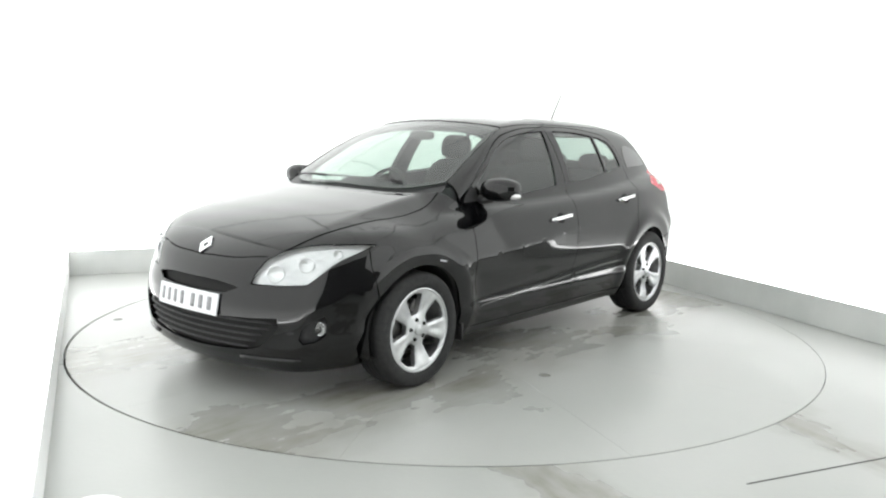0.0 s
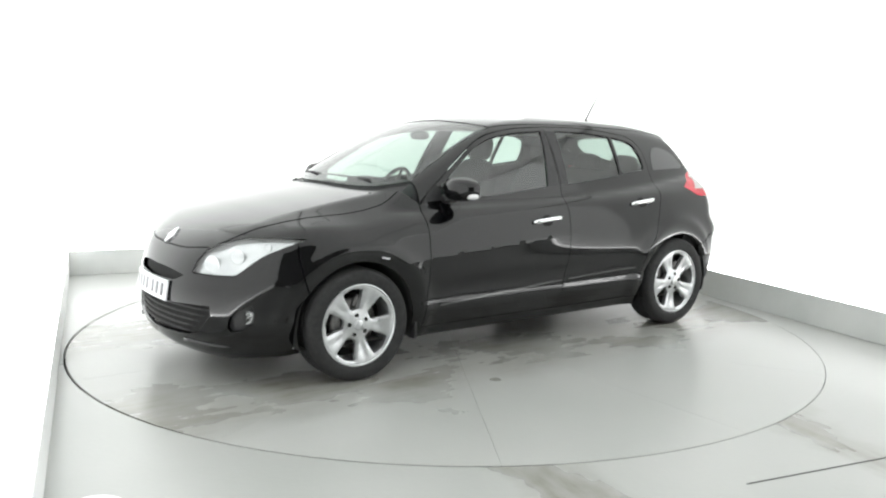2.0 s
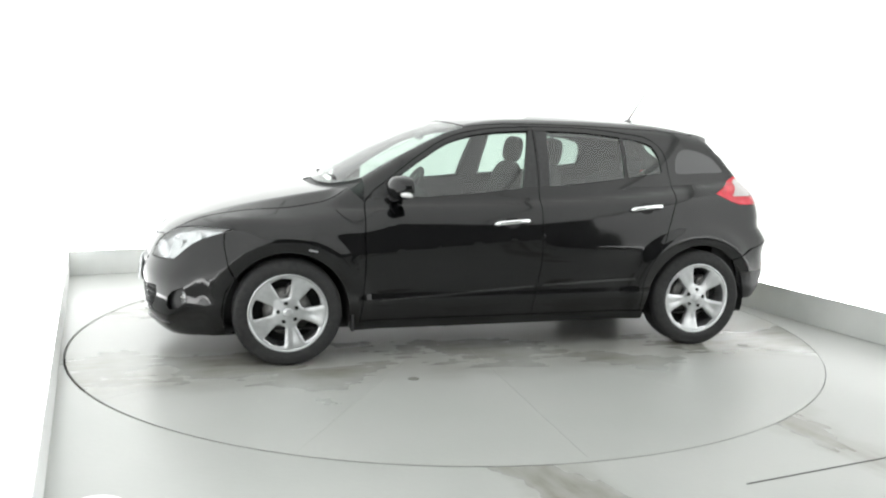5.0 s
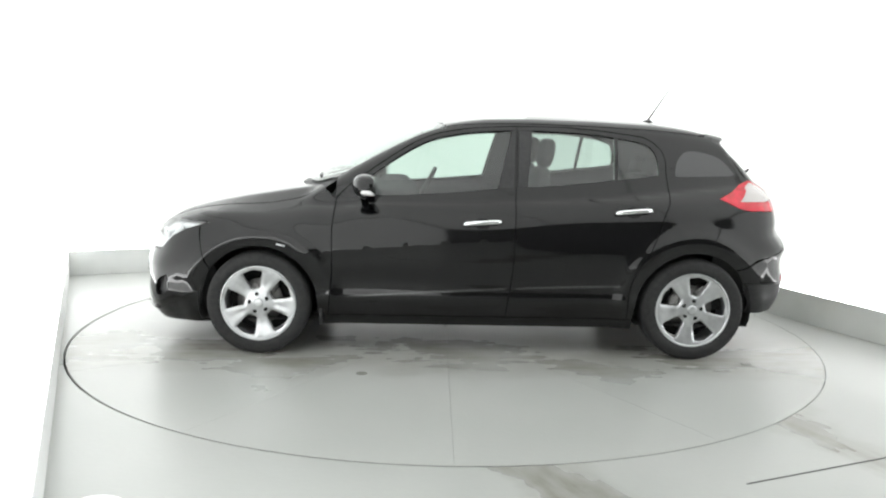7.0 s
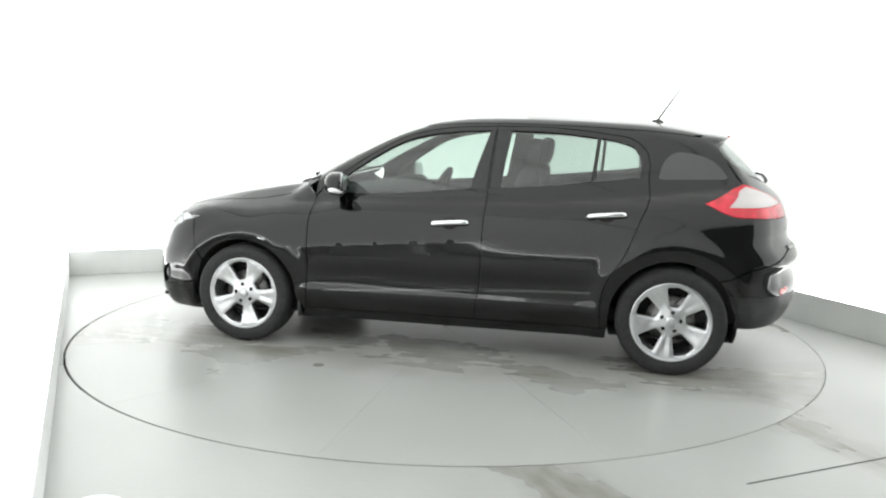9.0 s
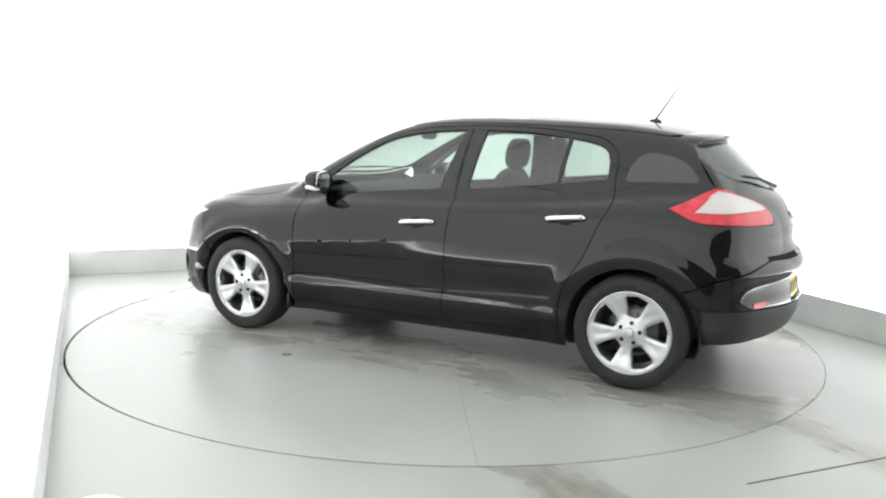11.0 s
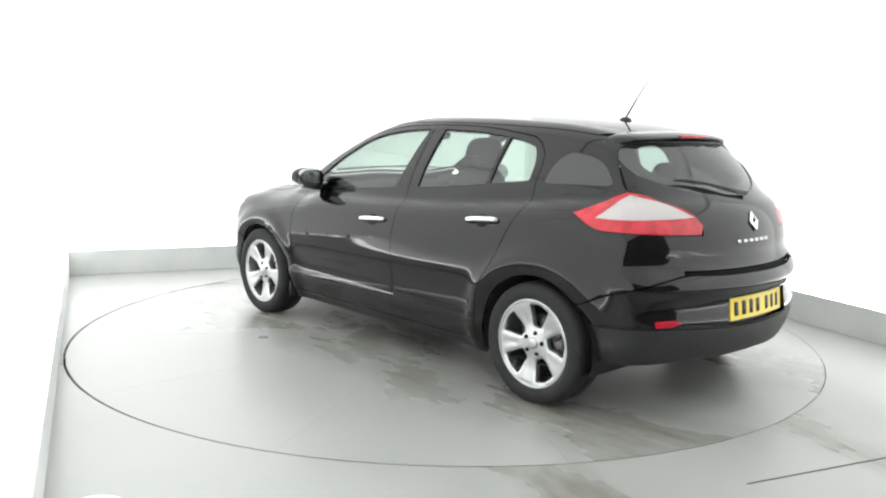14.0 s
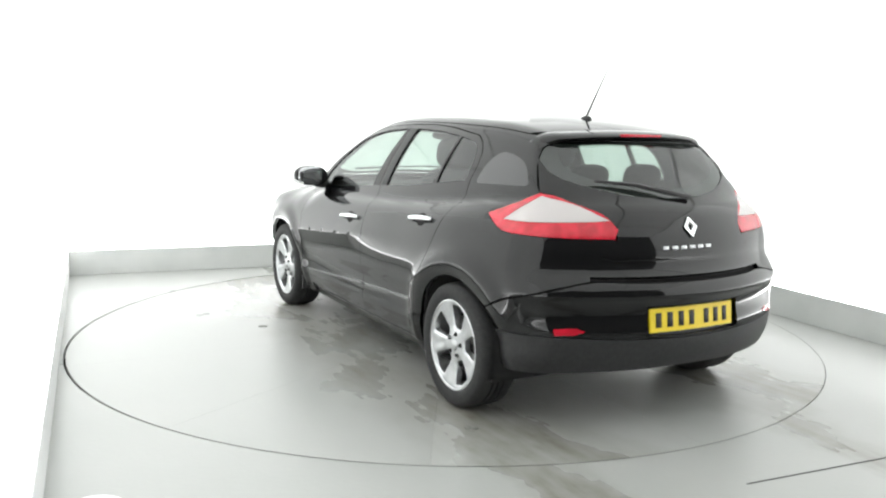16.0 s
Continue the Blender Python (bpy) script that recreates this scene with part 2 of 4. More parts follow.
def build_turntable():
    thing = tagged(new("turntable"), "large round pale grey turntable set flush in the floor", "turntable")
    shared = None
    for s in range(12):
        if shared is None:
            m, bm = 16, bmesh.new()
            def ring_of(r, z, inset):
                d = inset / max(r, 0.02)
                return [bm.verts.new((r * math.cos(d + (radians(30) - 2 * d) * i / m), r * math.sin(d + (radians(30) - 2 * d) * i / m), z)) for i in range(m + 1)]
            rings = [ring_of(r, 0.0, 0.0006) for r in (0.02, 0.6, 1.2, 1.8, DISC - 0.003)]
            for p, q in zip(rings[:-1], rings[1:]):
                for i in range(m):
                    bm.faces.new((p[i], q[i], q[i + 1], p[i + 1]))
            rim = [r[0] for r in rings] + rings[-1][1:] + [r[-1] for r in reversed(rings[:-1])] + rings[0][1:-1][::-1]
            skirt = [bm.verts.new((v.co.x, v.co.y, -0.012)) for v in rim]
            n = len(rim)
            for i in range(n):
                bm.faces.new((rim[i], skirt[i], skirt[(i + 1) % n], rim[(i + 1) % n]))
            bmesh.ops.recalc_face_normals(bm, faces=bm.faces[:])
            shared = bpy.data.meshes.new("plate")
            bm.to_mesh(shared)
            bm.free()
        ob = new("plate", shared if s == 0 else shared.copy())
        ob.data.transform(Matrix.Rotation(radians(30 if s else -0.4), 4, "Z"))
        shared = ob.data
        if s == 0:
            shared.materials.append(PLATE)
        ob.parent = thing
    bm = bmesh.new()
    bmesh.ops.create_cone(bm, cap_ends=True, segments=128, radius1=DISC - 0.002, radius2=DISC - 0.002, depth=0.07)
    bmesh.ops.translate(bm, verts=bm.verts, vec=(0, 0, -0.0475))
    part("base", bm, LINE_SOFT, thing, "dark steel turntable base", smooth=False)
    for x, y in ((1.5, -1.75), (0.5, 1.165), (-1.81, 0.86)):
        bm = bmesh.new()
        bmesh.ops.create_cone(bm, cap_ends=True, segments=20, radius1=0.034, radius2=0.028, depth=0.003)
        o = part("cover", bm, LINE_SOFT, thing, "small dark round cover", smooth=False)
        o.location = (x, y, 0.0016)
    return thing


turntable = build_turntable()


def build_ceiling_lights():
    first = None
    for i in range(3):
        for j in range(5):
            m = ROOM @ pose(0.85 + i * 1.7, -0.95 - j * 1.85, HIGH)
            if first is None:
                first = tagged(new("ceiling_light"), "large white square ceiling light panel", "ceiling light", "ceiling light panels")
                part("frame", box((-0.846, -0.921, -0.03), (0.846, 0.921, -0.001), 0.005), SKIRT, first, smooth=False)
                part("diffuser", box((-0.832, -0.907, -0.036), (0.832, 0.907, -0.031)), DIFFUSER, first, "glowing white diffuser", smooth=False)
                first.matrix_world = m
            else:
                copy_thing(first, m)


build_ceiling_lights()



def build_floor_cap():
    cap = lathe_z([(0.0, 0.03), (0.06, 0.029), (0.085, 0.024), (0.107, 0.013), (0.11, 0.0)])
    me = bpy.data.meshes.new("floor_cap")
    cap.to_mesh(me)
    cap.free()
    me.materials.append(WALL)
    me.shade_smooth()
    ob = tagged(new("floor_cap", me), "low round white cap on the floor beside the wall", "floor cap")
    ob.location = (-1.245, -2.922, 0)


def lathe_z(profile, n=40):
    bm = bmesh.new()
    rings = [[bm.verts.new((r * math.cos(2 * math.pi * i / n), r * math.sin(2 * math.pi * i / n), z)) for i in range(n)] for r, z in profile[1:]]
    top = bm.verts.new((0, 0, profile[0][1]))
    for i in range(n):
        bm.faces.new((top, rings[0][i], rings[0][(i + 1) % n]))
    for p, q in zip(rings[:-1], rings[1:]):
        for i in range(n):
            bm.faces.new((p[i], q[i], q[(i + 1) % n], p[(i + 1) % n]))
    return bm


build_floor_cap()
# ---- the car's outer form: a smooth implicit surface, x forward, y to its left, z up ----
def spline(x, xs, ys):
    xs, ys, x = np.asarray(xs, float), np.asarray(ys, float), np.asarray(x, float)
    d = np.diff(ys) / np.diff(xs)
    m = np.empty_like(ys)
    m[0], m[-1] = d[0], d[-1]
    h = np.diff(xs)
    m[1:-1] = (d[:-1] * h[1:] + d[1:] * h[:-1]) / (h[1:] + h[:-1])
    i = np.clip(np.searchsorted(xs, x) - 1, 0, len(xs) - 2)
    t = (x - xs[i]) / h[i]
    low, high = t < 0, t > 1
    u = np.clip(t, 0, 1)
    v = ((1 + 2 * u) * (1 - u) ** 2 * ys[i] + u * (1 - u) ** 2 * h[i] * m[i]
         + u * u * (3 - 2 * u) * ys[i + 1] + u * u * (u - 1) * h[i] * m[i + 1])
    return np.where(low, ys[0] + (x - xs[0]) * m[0], np.where(high, ys[-1] + (x - xs[-1]) * m[-1], v))


def smax(a, b, k):
    h = np.maximum(k - np.abs(a - b), 0) / k
    return np.maximum(a, b) + h * h * k * 0.25


def smin(a, b, k):
    return -smax(-a, -b, k)


AXLE, HUB_Z, TYRE_R = 1.32, 0.312, 0.314
RIDGE = 0.432
SIDE_Z = (0.15, 0.22, 0.29, 0.36, 0.41, 0.48, 0.57, 0.66, 0.76, 0.86, 0.93, 1.02)
SIDE_Y = (0.770, 0.818, 0.848, 0.868, 0.866, 0.878, 0.892, 0.895, 0.886, 0.865, 0.843, 0.795)
TAPER_X = (-2.1, -1.7, -1.3, -0.6, 0.4, 1.0, 1.32, 1.7, 2.1)
TAPER_Y = (-0.14, -0.06, -0.012, 0.0, 0.0, -0.006, -0.012, -0.05, -0.14)
BELT_X = (-2.1, -1.5, -1.0, -0.2, 0.6, 0.9, 1.0, 1.15, 1.3, 1.5, 1.7, 1.85, 1.95, 2.02, 2.08, 2.15)
BELT_Z = (1.10, 1.12, 1.09, 1.053, 1.038, 1.038, 1.036, 1.016, 0.991, 0.956, 0.912, 0.864, 0.818, 0.776, 0.725, 0.62)
NOSE_Z = (0.15, 0.2, 0.26, 0.34, 0.45, 0.52, 0.6, 0.7, 0.76, 0.85)
NOSE_X = (2.10, 2.14, 2.168, 2.18, 2.18, 2.17, 2.14, 2.11, 2.075, 1.99)
TAIL_Z = (0.2, 0.28, 0.36, 0.44, 0.5, 0.56, 0.62, 0.66, 0.7, 0.76, 0.85, 0.95, 1.02, 1.1)
TAIL_X = (-1.96, -2.04, -2.085, -2.105, -2.105, -2.094, -2.096, -2.112, -2.096, -2.046, -2.036, -2.006, -1.967, -1.885)
ROOF_X = (-1.75, -1.6, -1.45, -1.2, -0.9, -0.5, -0.2, 0.0, 0.2, 0.4, 0.6, 0.8, 1.0, 1.2)
ROOF_Z = (1.32, 1.37, 1.41, 1.449, 1.469, 1.481, 1.481, 1.472, 1.446, 1.392, 1.312, 1.217, 1.105, 0.98)
CABIN_X = (-2.0, -1.5, -1.0, -0.4, 0.3, 0.7, 1.05)
CABIN_Y = (-0.17, -0.075, -0.025, 0.0, 0.0, -0.015, -0.06)
GLASS_Z = (0.9, 0.97, 1.05, 1.2, 1.34, 1.4)
GLASS_X = (-1.99, -1.965, -1.91, -1.78, -1.635, -1.57)


def body_f(p):
    """Below zero inside the car; about metres outside."""
    x, s, z = p[..., 0], np.abs(p[..., 1]), p[..., 2]
    wide = spline(z, SIDE_Z, SIDE_Y) + spline(x, TAPER_X, TAPER_Y)
    for ax in (AXLE, -AXLE):
        r = np.hypot(x - ax, z - HUB_Z)
        swell = np.where(r > RIDGE, np.exp(-((r - RIDGE) / 0.055) ** 2), 1 - 0.85 * (np.abs(RIDGE - r) / 0.08) ** 1.6)
        wide = wide + 0.021 * np.maximum(swell, -0.2)
    # crease rising along the doors from the front arch
    d = z - (0.63 + 0.085 * (1.10 - x))
    along = 1 / (1 + np.exp(-(x + 0.35) / 0.16)) / (1 + np.exp((x - 1.08) / 0.03))
    sharp = np.sqrt(d * d + 0.011 ** 2)
    wide = wide + 0.013 * along * np.exp(-sharp / np.where(d > 0, 0.085, 0.05))
    door = 1 / (1 + np.exp(-(x + 0.85) / 0.07)) / (1 + np.exp((x - 0.85) / 0.07))
    wide = wide - 0.010 * door * np.exp(-((z - 0.47 - 0.03 * (0.8 - x) * 0.5) / 0.05) ** 2)
    brow = 1 / (1 + np.exp(-(x + 1.55) / 0.06)) / (1 + np.exp((x - 0.75) / 0.08))
    wide = wide - 0.009 * brow * (0.5 + 0.5 * np.tanh((z - 0.957 + 0.02 * x) / 0.02))
    low = s - wide
    # bonnet: a flat middle with a shoulder crease, softer towards the nose
    fall = 0.13 + 0.34 / (1 + np.exp((x - 1.42) / 0.09))
    ahead = 1 / (1 + np.exp(-(x - 0.75) / 0.06))
    crown = 0.095 * (s / 0.8) ** 2.3 * (1 - ahead) + ahead * (0.028 * (s / 0.58) ** 2 + fall * smax(s - 0.585, 0 * s, 0.025))
    low = smax(low, (z - spline(x, BELT_X, BELT_Z) + crown) * 0.93, 0.07)
    low = smax(low, x - spline(z, NOSE_Z, NOSE_X) + 0.33 * s ** 2 + 0.35 * s ** 6, 0.08)
    low = smax(low, spline(z, TAIL_Z, TAIL_X) + 0.38 * s ** 2 - x, 0.09)
    low = smax(low, 0.15 - z, 0.04)
    t = z - 0.95
    cab = s - (0.79 - 0.25 * t - 0.6 * t * t + spline(x, CABIN_X, CABIN_Y))
    sweep = 0.18 / (1 + np.exp(-(x - 0.25) / 0.12))
    cab = smax(cab, (z - spline(x + sweep * s * s, ROOF_X, ROOF_Z) + 0.055 * (s / 0.6) ** 2) * 0.9, 0.06)
    cab = smax(cab, (spline(z, GLASS_Z, GLASS_X) + 0.42 * s * s - x) * 0.7, 0.03)
    cab = smax(cab, 0.9 - z, 0.02)
    return smin(low, cab, 0.02)


def solve_on(origin, way, reach, off=0.0):
    """First place along each ray where the body's form is met (off metres inside it)."""
    ts = np.linspace(0, reach, 60)
    lo, hi, found = np.zeros(len(origin)), np.full(len(origin), reach), np.zeros(len(origin), bool)
    for a, b in zip(ts[:-1], ts[1:]):
        inside = (body_f(origin + way * b) + off < 0) & ~found
        lo[inside], hi[inside] = a, b
        found |= inside
    for _ in range(22):
        mid = (lo + hi) / 2
        inside = body_f(origin + way * mid[:, None]) + off < 0
        hi, lo = np.where(inside, mid, hi), np.where(inside, lo, mid)
    return origin + way * hi[:, None], found


def slope_of(p, e=0.002):
    g = np.stack([body_f(p + np.eye(3)[i] * e) - body_f(p - np.eye(3)[i] * e) for i in range(3)], -1)
    return g / np.linalg.norm(g, axis=-1, keepdims=True)


# ---- panels laid on the car's form ----
def rays_for(kind, uv):
    u, v, o = uv[:, 0], uv[:, 1], np.zeros(len(uv))
    if kind == "side":
        return np.stack([u, o + 1.3, v], 1), np.array([0.0, -1, 0]), 1.3
    if kind == "top":
        return np.stack([u, v, o + 1.8], 1), np.array([0.0, 0, -1]), 1.7
    if kind == "back":
        return np.stack([o - 2.7, u, v], 1), np.array([1.0, 0, 0]), 2.0
    f = 1 if kind == "front" else -1
    d = np.stack([f * np.cos(u), np.sin(u), o], 1)
    return np.stack([o + f * 0.9, o, v], 1) + d * 1.75, -d, 1.75


def flat_of(kind, p):
    p = np.asarray(p, float)
    if kind == "side":
        return p[:, [0, 2]]
    if kind == "top":
        return p[:, [0, 1]]
    if kind == "back":
        return p[:, [1, 2]]
    f = 1 if kind == "front" else -1
    return np.stack([np.arctan2(p[:, 1], f * p[:, 0] - 0.9), p[:, 2]], 1)


def lay(kind, uv, off=0.0):
    uv = np.asarray(uv, float)
    o, d, reach = rays_for(kind, uv)
    d = np.broadcast_to(d, o.shape)
    return solve_on(o, d, reach, off)[0]


def bend(points, n=14):
    """A smooth curve through the points, end to end."""
    p = np.asarray(points, float)
    k = np.concatenate([[0], np.cumsum(np.linalg.norm(np.diff(p, axis=0), axis=1))])
    t = np.linspace(0, k[-1], n)
    return [tuple(q) for q in np.stack([spline(t, k, p[:, i]) for i in range(p.shape[1])], 1)]


def arc(cx, cz, r, a0, a1, n=16):
    return [(cx + r * math.cos(radians(a0 + (a1 - a0) * i / n)), cz + r * math.sin(radians(a0 + (a1 - a0) * i / n))) for i in range(n + 1)]


def dense(poly, step, sx):
    out = []
    p = np.asarray(poly, float)
    for a, b in zip(p, np.roll(p, -1, 0)):
        n = max(1, int(np.ceil(np.hypot((b[0] - a[0]) * sx, b[1] - a[1]) / step)))
        if np.hypot(*(b - a)) < 1e-6:
            continue
        out += [a + (b - a) * i / n for i in range(n)]
    return np.array(out)


def inside(pts, poly):
    x, y = pts[:, 0], pts[:, 1]
    r = np.zeros(len(pts), bool)
    for (x0, y0), (x1, y1) in zip(poly, np.roll(poly, -1, 0)):
        c = (y0 > y) != (y1 > y)
        with np.errstate(divide="ignore", invalid="ignore"):
            r ^= c & (x < (x1 - x0) * (y - y0) / (y1 - y0) + x0)
    return r


def shrink(poly, d):
    e = np.roll(poly, -1, 0) - poly
    area = 0.5 * np.sum(poly[:, 0] * np.roll(poly[:, 1], -1) - np.roll(poly[:, 0], -1) * poly[:, 1])
    n = np.stack([-e[:, 1], e[:, 0]], 1) / np.maximum(np.linalg.norm(e, axis=1), 1e-9)[:, None]
    m = n + np.roll(n, 1, 0)
    m /= np.maximum(np.linalg.norm(m, axis=1), 0.6)[:, None]
    return poly + m * d * (1 if area > 0 else -1)


def triangulate(rims, step):
    """Triangles inside the first rim and outside the others."""
    lo, hi = rims[0].min(0), rims[0].max(0)
    g = np.stack(np.meshgrid(np.arange(lo[0], hi[0], step), np.arange(lo[1], hi[1], step)), -1).reshape(-1, 2)
    g = g + (np.random.RandomState(3).rand(*g.shape) - 0.5) * step * 0.1
    keep = inside(g, rims[0])
    for h in rims[1:]:
        keep &= ~inside(g, h)
    edge = np.concatenate(rims)
    g = g[keep]
    if len(g):
        near = np.array([np.min(np.sum((edge - q) ** 2, 1)) for q in g])
        g = g[near > (0.55 * step) ** 2]
    pts = np.concatenate([edge, g])
    edges, k = [], 0
    for r in rims:
        edges += [(k + i, k + (i + 1) % len(r)) for i in range(len(r))]
        k += len(r)
    co, _, tris, *_ = delaunay_2d_cdt([Vector(q) for q in pts], edges, [], 0, 1e-6)
    co = np.array([tuple(q) for q in co])
    tris = np.array([tuple(t) for t in tris if len(t) == 3])
    mid = co[tris].mean(1)
    keep = inside(mid, rims[0])
    for h in rims[1:]:
        keep &= ~inside(mid, h)
    tris = tris[keep]
    return co, tris


def panel_mesh(name, kind, outline, mat, holes=(), step=0.035, gap=0.0025, depth=0.022, off=0.0, flip=False):
    """A mesh of the car's form inside an outline, its rim turned inwards."""
    sx = 1.15 if kind in ("front", "rear") else 1.0
    rims = [shrink(dense(outline, step, sx) * (sx, 1), gap)]
    rims += [shrink(dense(h, step, sx) * (sx, 1), -0.5 * gap) for h in holes]
    co, tris = triangulate(rims, step)
    p = lay(kind, co / (sx, 1), off)
    n = slope_of(p)
    a = p[tris]
    fn = np.cross(a[:, 1] - a[:, 0], a[:, 2] - a[:, 0])
    turn = np.sum(fn * n[tris[:, 0]], 1) < 0
    tris[turn] = tris[turn][:, ::-1]
    verts, normals, faces = list(p), list(n), [tuple(int(i) for i in t) for t in tris]
    if depth:
        use = {}
        for t in faces:
            for i, j in ((t[0], t[1]), (t[1], t[2]), (t[2], t[0])):
                use[(i, j)] = use.get((i, j), 0) + 1
        made = {}
        for (i, j) in [e for e in use if (e[1], e[0]) not in use]:
            ids = []
            for q in (i, j):
                if q not in made:
                    made[q] = (len(verts), len(verts) + 1, len(verts) + 2)
                    verts += [p[q], p[q] - n[q] * 0.003, p[q] - n[q] * depth]
                    normals += [n[q], n[q], n[q]]
                ids.append(made[q])
            (a0, a1, a2), (b0, b1, b2) = ids
            d = p[j] - p[i]
            w = np.cross(d, n[i])
            w = w / max(np.linalg.norm(w), 1e-9)
            for r0, r1, r2 in ids:
                normals[r0], normals[r1], normals[r2] = n[i] * 0.8 + w * 0.6, w, w
            faces += [(b0, a0, a1, b1), (b1, a1, a2, b2)]
    verts, normals = np.array(verts), np.array(normals)
    if flip:
        verts, normals = verts * (1, -1, 1), normals * (1, -1, 1)
        faces = [f[::-1] for f in faces]
    me = mesh_of(name, verts, faces, mat, True)
    normals = normals / np.linalg.norm(normals, axis=1, keepdims=True)
    me.normals_split_custom_set_from_vertices([tuple(v) for v in normals])
    return me


def panel(name, kind, outline, mat, parent, label="", both=False, **more):
    """Lays a panel; with both, also its mirror image. Returns the objects."""
    obs = []
    for flip in ((False, True) if both else (False,)):
        ob = new(name, panel_mesh(name, kind, outline, mat, flip=flip, **more))
        ob.parent = parent[len(obs)] if isinstance(parent, list) else parent
        obs.append(tagged(ob, label))
    return obs


def lathe(profile, axis_y=True, n=48, close=False):
    """A mesh turned about the y axis from (radius, y) pairs."""
    bm = bmesh.new()
    rings = []
    for i in range(n):
        a = 2 * math.pi * i / n
        rings.append([bm.verts.new((r * math.cos(a), y, r * math.sin(a))) for r, y in profile])
    m = len(profile)
    for i in range(n):
        for k in range(m if close else m - 1):
            q = (k + 1) % m
            bm.faces.new((rings[i][k], rings[(i + 1) % n][k], rings[(i + 1) % n][q], rings[i][q]))
    bmesh.ops.recalc_face_normals(bm, faces=bm.faces[:])
    return bm


car = tagged(new("car"), "glossy black five-door hatchback car standing on the turntable", "car")

# outlines; side views are (x, z), the others (x, y, z) turned flat
HOOD_EDGE = bend([(0.95, 0.66), (1.2, 0.692), (1.5, 0.68), (1.818, 0.612), (1.92, 0.557), (2.003, 0.476)], 26)
HOOD_REAR = bend([(1.145, 0.0), (1.13, 0.25), (1.075, 0.48), (0.95, 0.66)], 14)
HOOD_NOSE = bend([(2.003, 0.476), (2.058, 0.283), (2.083, 0.0)], 12)
half = HOOD_REAR + HOOD_EDGE[1:] + HOOD_NOSE[1:]
hood_outline = half + [(x, -y) for x, y in reversed(half[1:-1])]
SCREEN_BASE = bend([(1.10, 0.0), (1.085, 0.25), (1.01, 0.48), (0.865, 0.645)], 14)
SCREEN_SIDE = bend([(0.865, 0.645), (0.70, 0.628), (0.45, 0.585), (0.20, 0.535)], 14)
SCREEN_TOP = bend([(0.20, 0.535), (0.245, 0.3), (0.262, 0.0)], 10)
half = SCREEN_BASE + SCREEN_SIDE[1:] + SCREEN_TOP[1:]
screen_outline = half + [(x, -y) for x, y in reversed(half[1:-1])]
ROOF_SIDE = bend([(0.20, 0.535), (-0.3, 0.532), (-0.9, 0.525), (-1.40, 0.505)], 20)
ROOF_REAR = bend([(-1.40, 0.505), (-1.50, 0.42), (-1.545, 0.2), (-1.55, 0.0)], 10)
half = [(x, y) for x, y in reversed(SCREEN_TOP)] + ROOF_SIDE[1:] + ROOF_REAR[1:]
roof_outline = half + [(x, -y) for x, y in reversed(half[1:-1])]
LAMP_TOP = bend([(2.003, 0.476, 0.735), (1.95, 0.54, 0.765), (1.891, 0.609, 0.789), (1.777, 0.73, 0.803), (1.615, 0.835, 0.797)], 14)
LAMP_LOW = bend([(1.615, 0.835, 0.797), (1.708, 0.82, 0.77), (1.842, 0.761, 0.71), (1.91, 0.715, 0.65), (1.95, 0.678, 0.611)], 14)
LAMP_INNER = [(1.95, 0.678, 0.611), (2.027, 0.557, 0.602), (2.08, 0.418, 0.60), (2.056, 0.441, 0.666), (2.003, 0.476, 0.735)]
lamp_outline = flat_of("front", LAMP_TOP + LAMP_LOW[1:] + LAMP_INNER[1:-1])
TAIL_TOP = bend([(-1.474, 0.78, 0.99), (-1.56, 0.735, 1.028), (-1.687, 0.633, 1.098)], 8)
TAIL_IN = bend([(-1.687, 0.633, 1.098), (-1.80, 0.57, 1.078), (-1.86, 0.521, 1.05), (-1.925, 0.42, 1.0), (-1.968, 0.385, 0.945)], 12)
TAIL_LOW = bend([(-1.975, 0.41, 0.903), (-1.909, 0.645, 0.908), (-1.737, 0.769, 0.918), (-1.64, 0.798, 0.922), (-1.474, 0.78, 0.99)], 18)
tail_outline = flat_of("rear", TAIL_TOP + TAIL_IN[1:] + TAIL_LOW[:-1])
tail_clear = flat_of("rear", bend([(-1.60, 0.768, 0.974), (-1.65, 0.68, 1.045), (-1.70, 0.63, 1.085)], 6)
                     + bend([(-1.70, 0.63, 1.085), (-1.86, 0.521, 1.043), (-1.93, 0.41, 0.985)], 8)[1:]
                     + bend([(-1.93, 0.41, 0.982), (-1.839, 0.643, 0.976), (-1.60, 0.768, 0.972)], 8)[1:-1])
ARCH = 0.352

door_f = (bend([(0.900, 0.245), (0.876, 0.52), (0.874, 0.80), (0.862, 0.945)], 10)
          + bend([(0.80, 1.015), (0.70, 1.09), (0.526, 1.212), (0.312, 1.33), (0.077, 1.381), (-0.243, 1.402)], 18)
          + bend([(-0.243, 1.402), (-0.226, 1.0), (-0.218, 0.75), (-0.206, 0.47), (-0.180, 0.30), (-0.178, 0.245)], 14)[1:])
glass_f = (bend([(0.735, 1.02), (0.62, 1.112), (0.50, 1.196), (0.312, 1.302), (0.077, 1.354), (-0.205, 1.374)], 16)
           + [(-0.15, 1.17), (-0.115, 1.026)] + bend([(-0.115, 1.026), (0.23, 0.995), (0.62, 0.975), (0.735, 0.98)], 10)[1:])
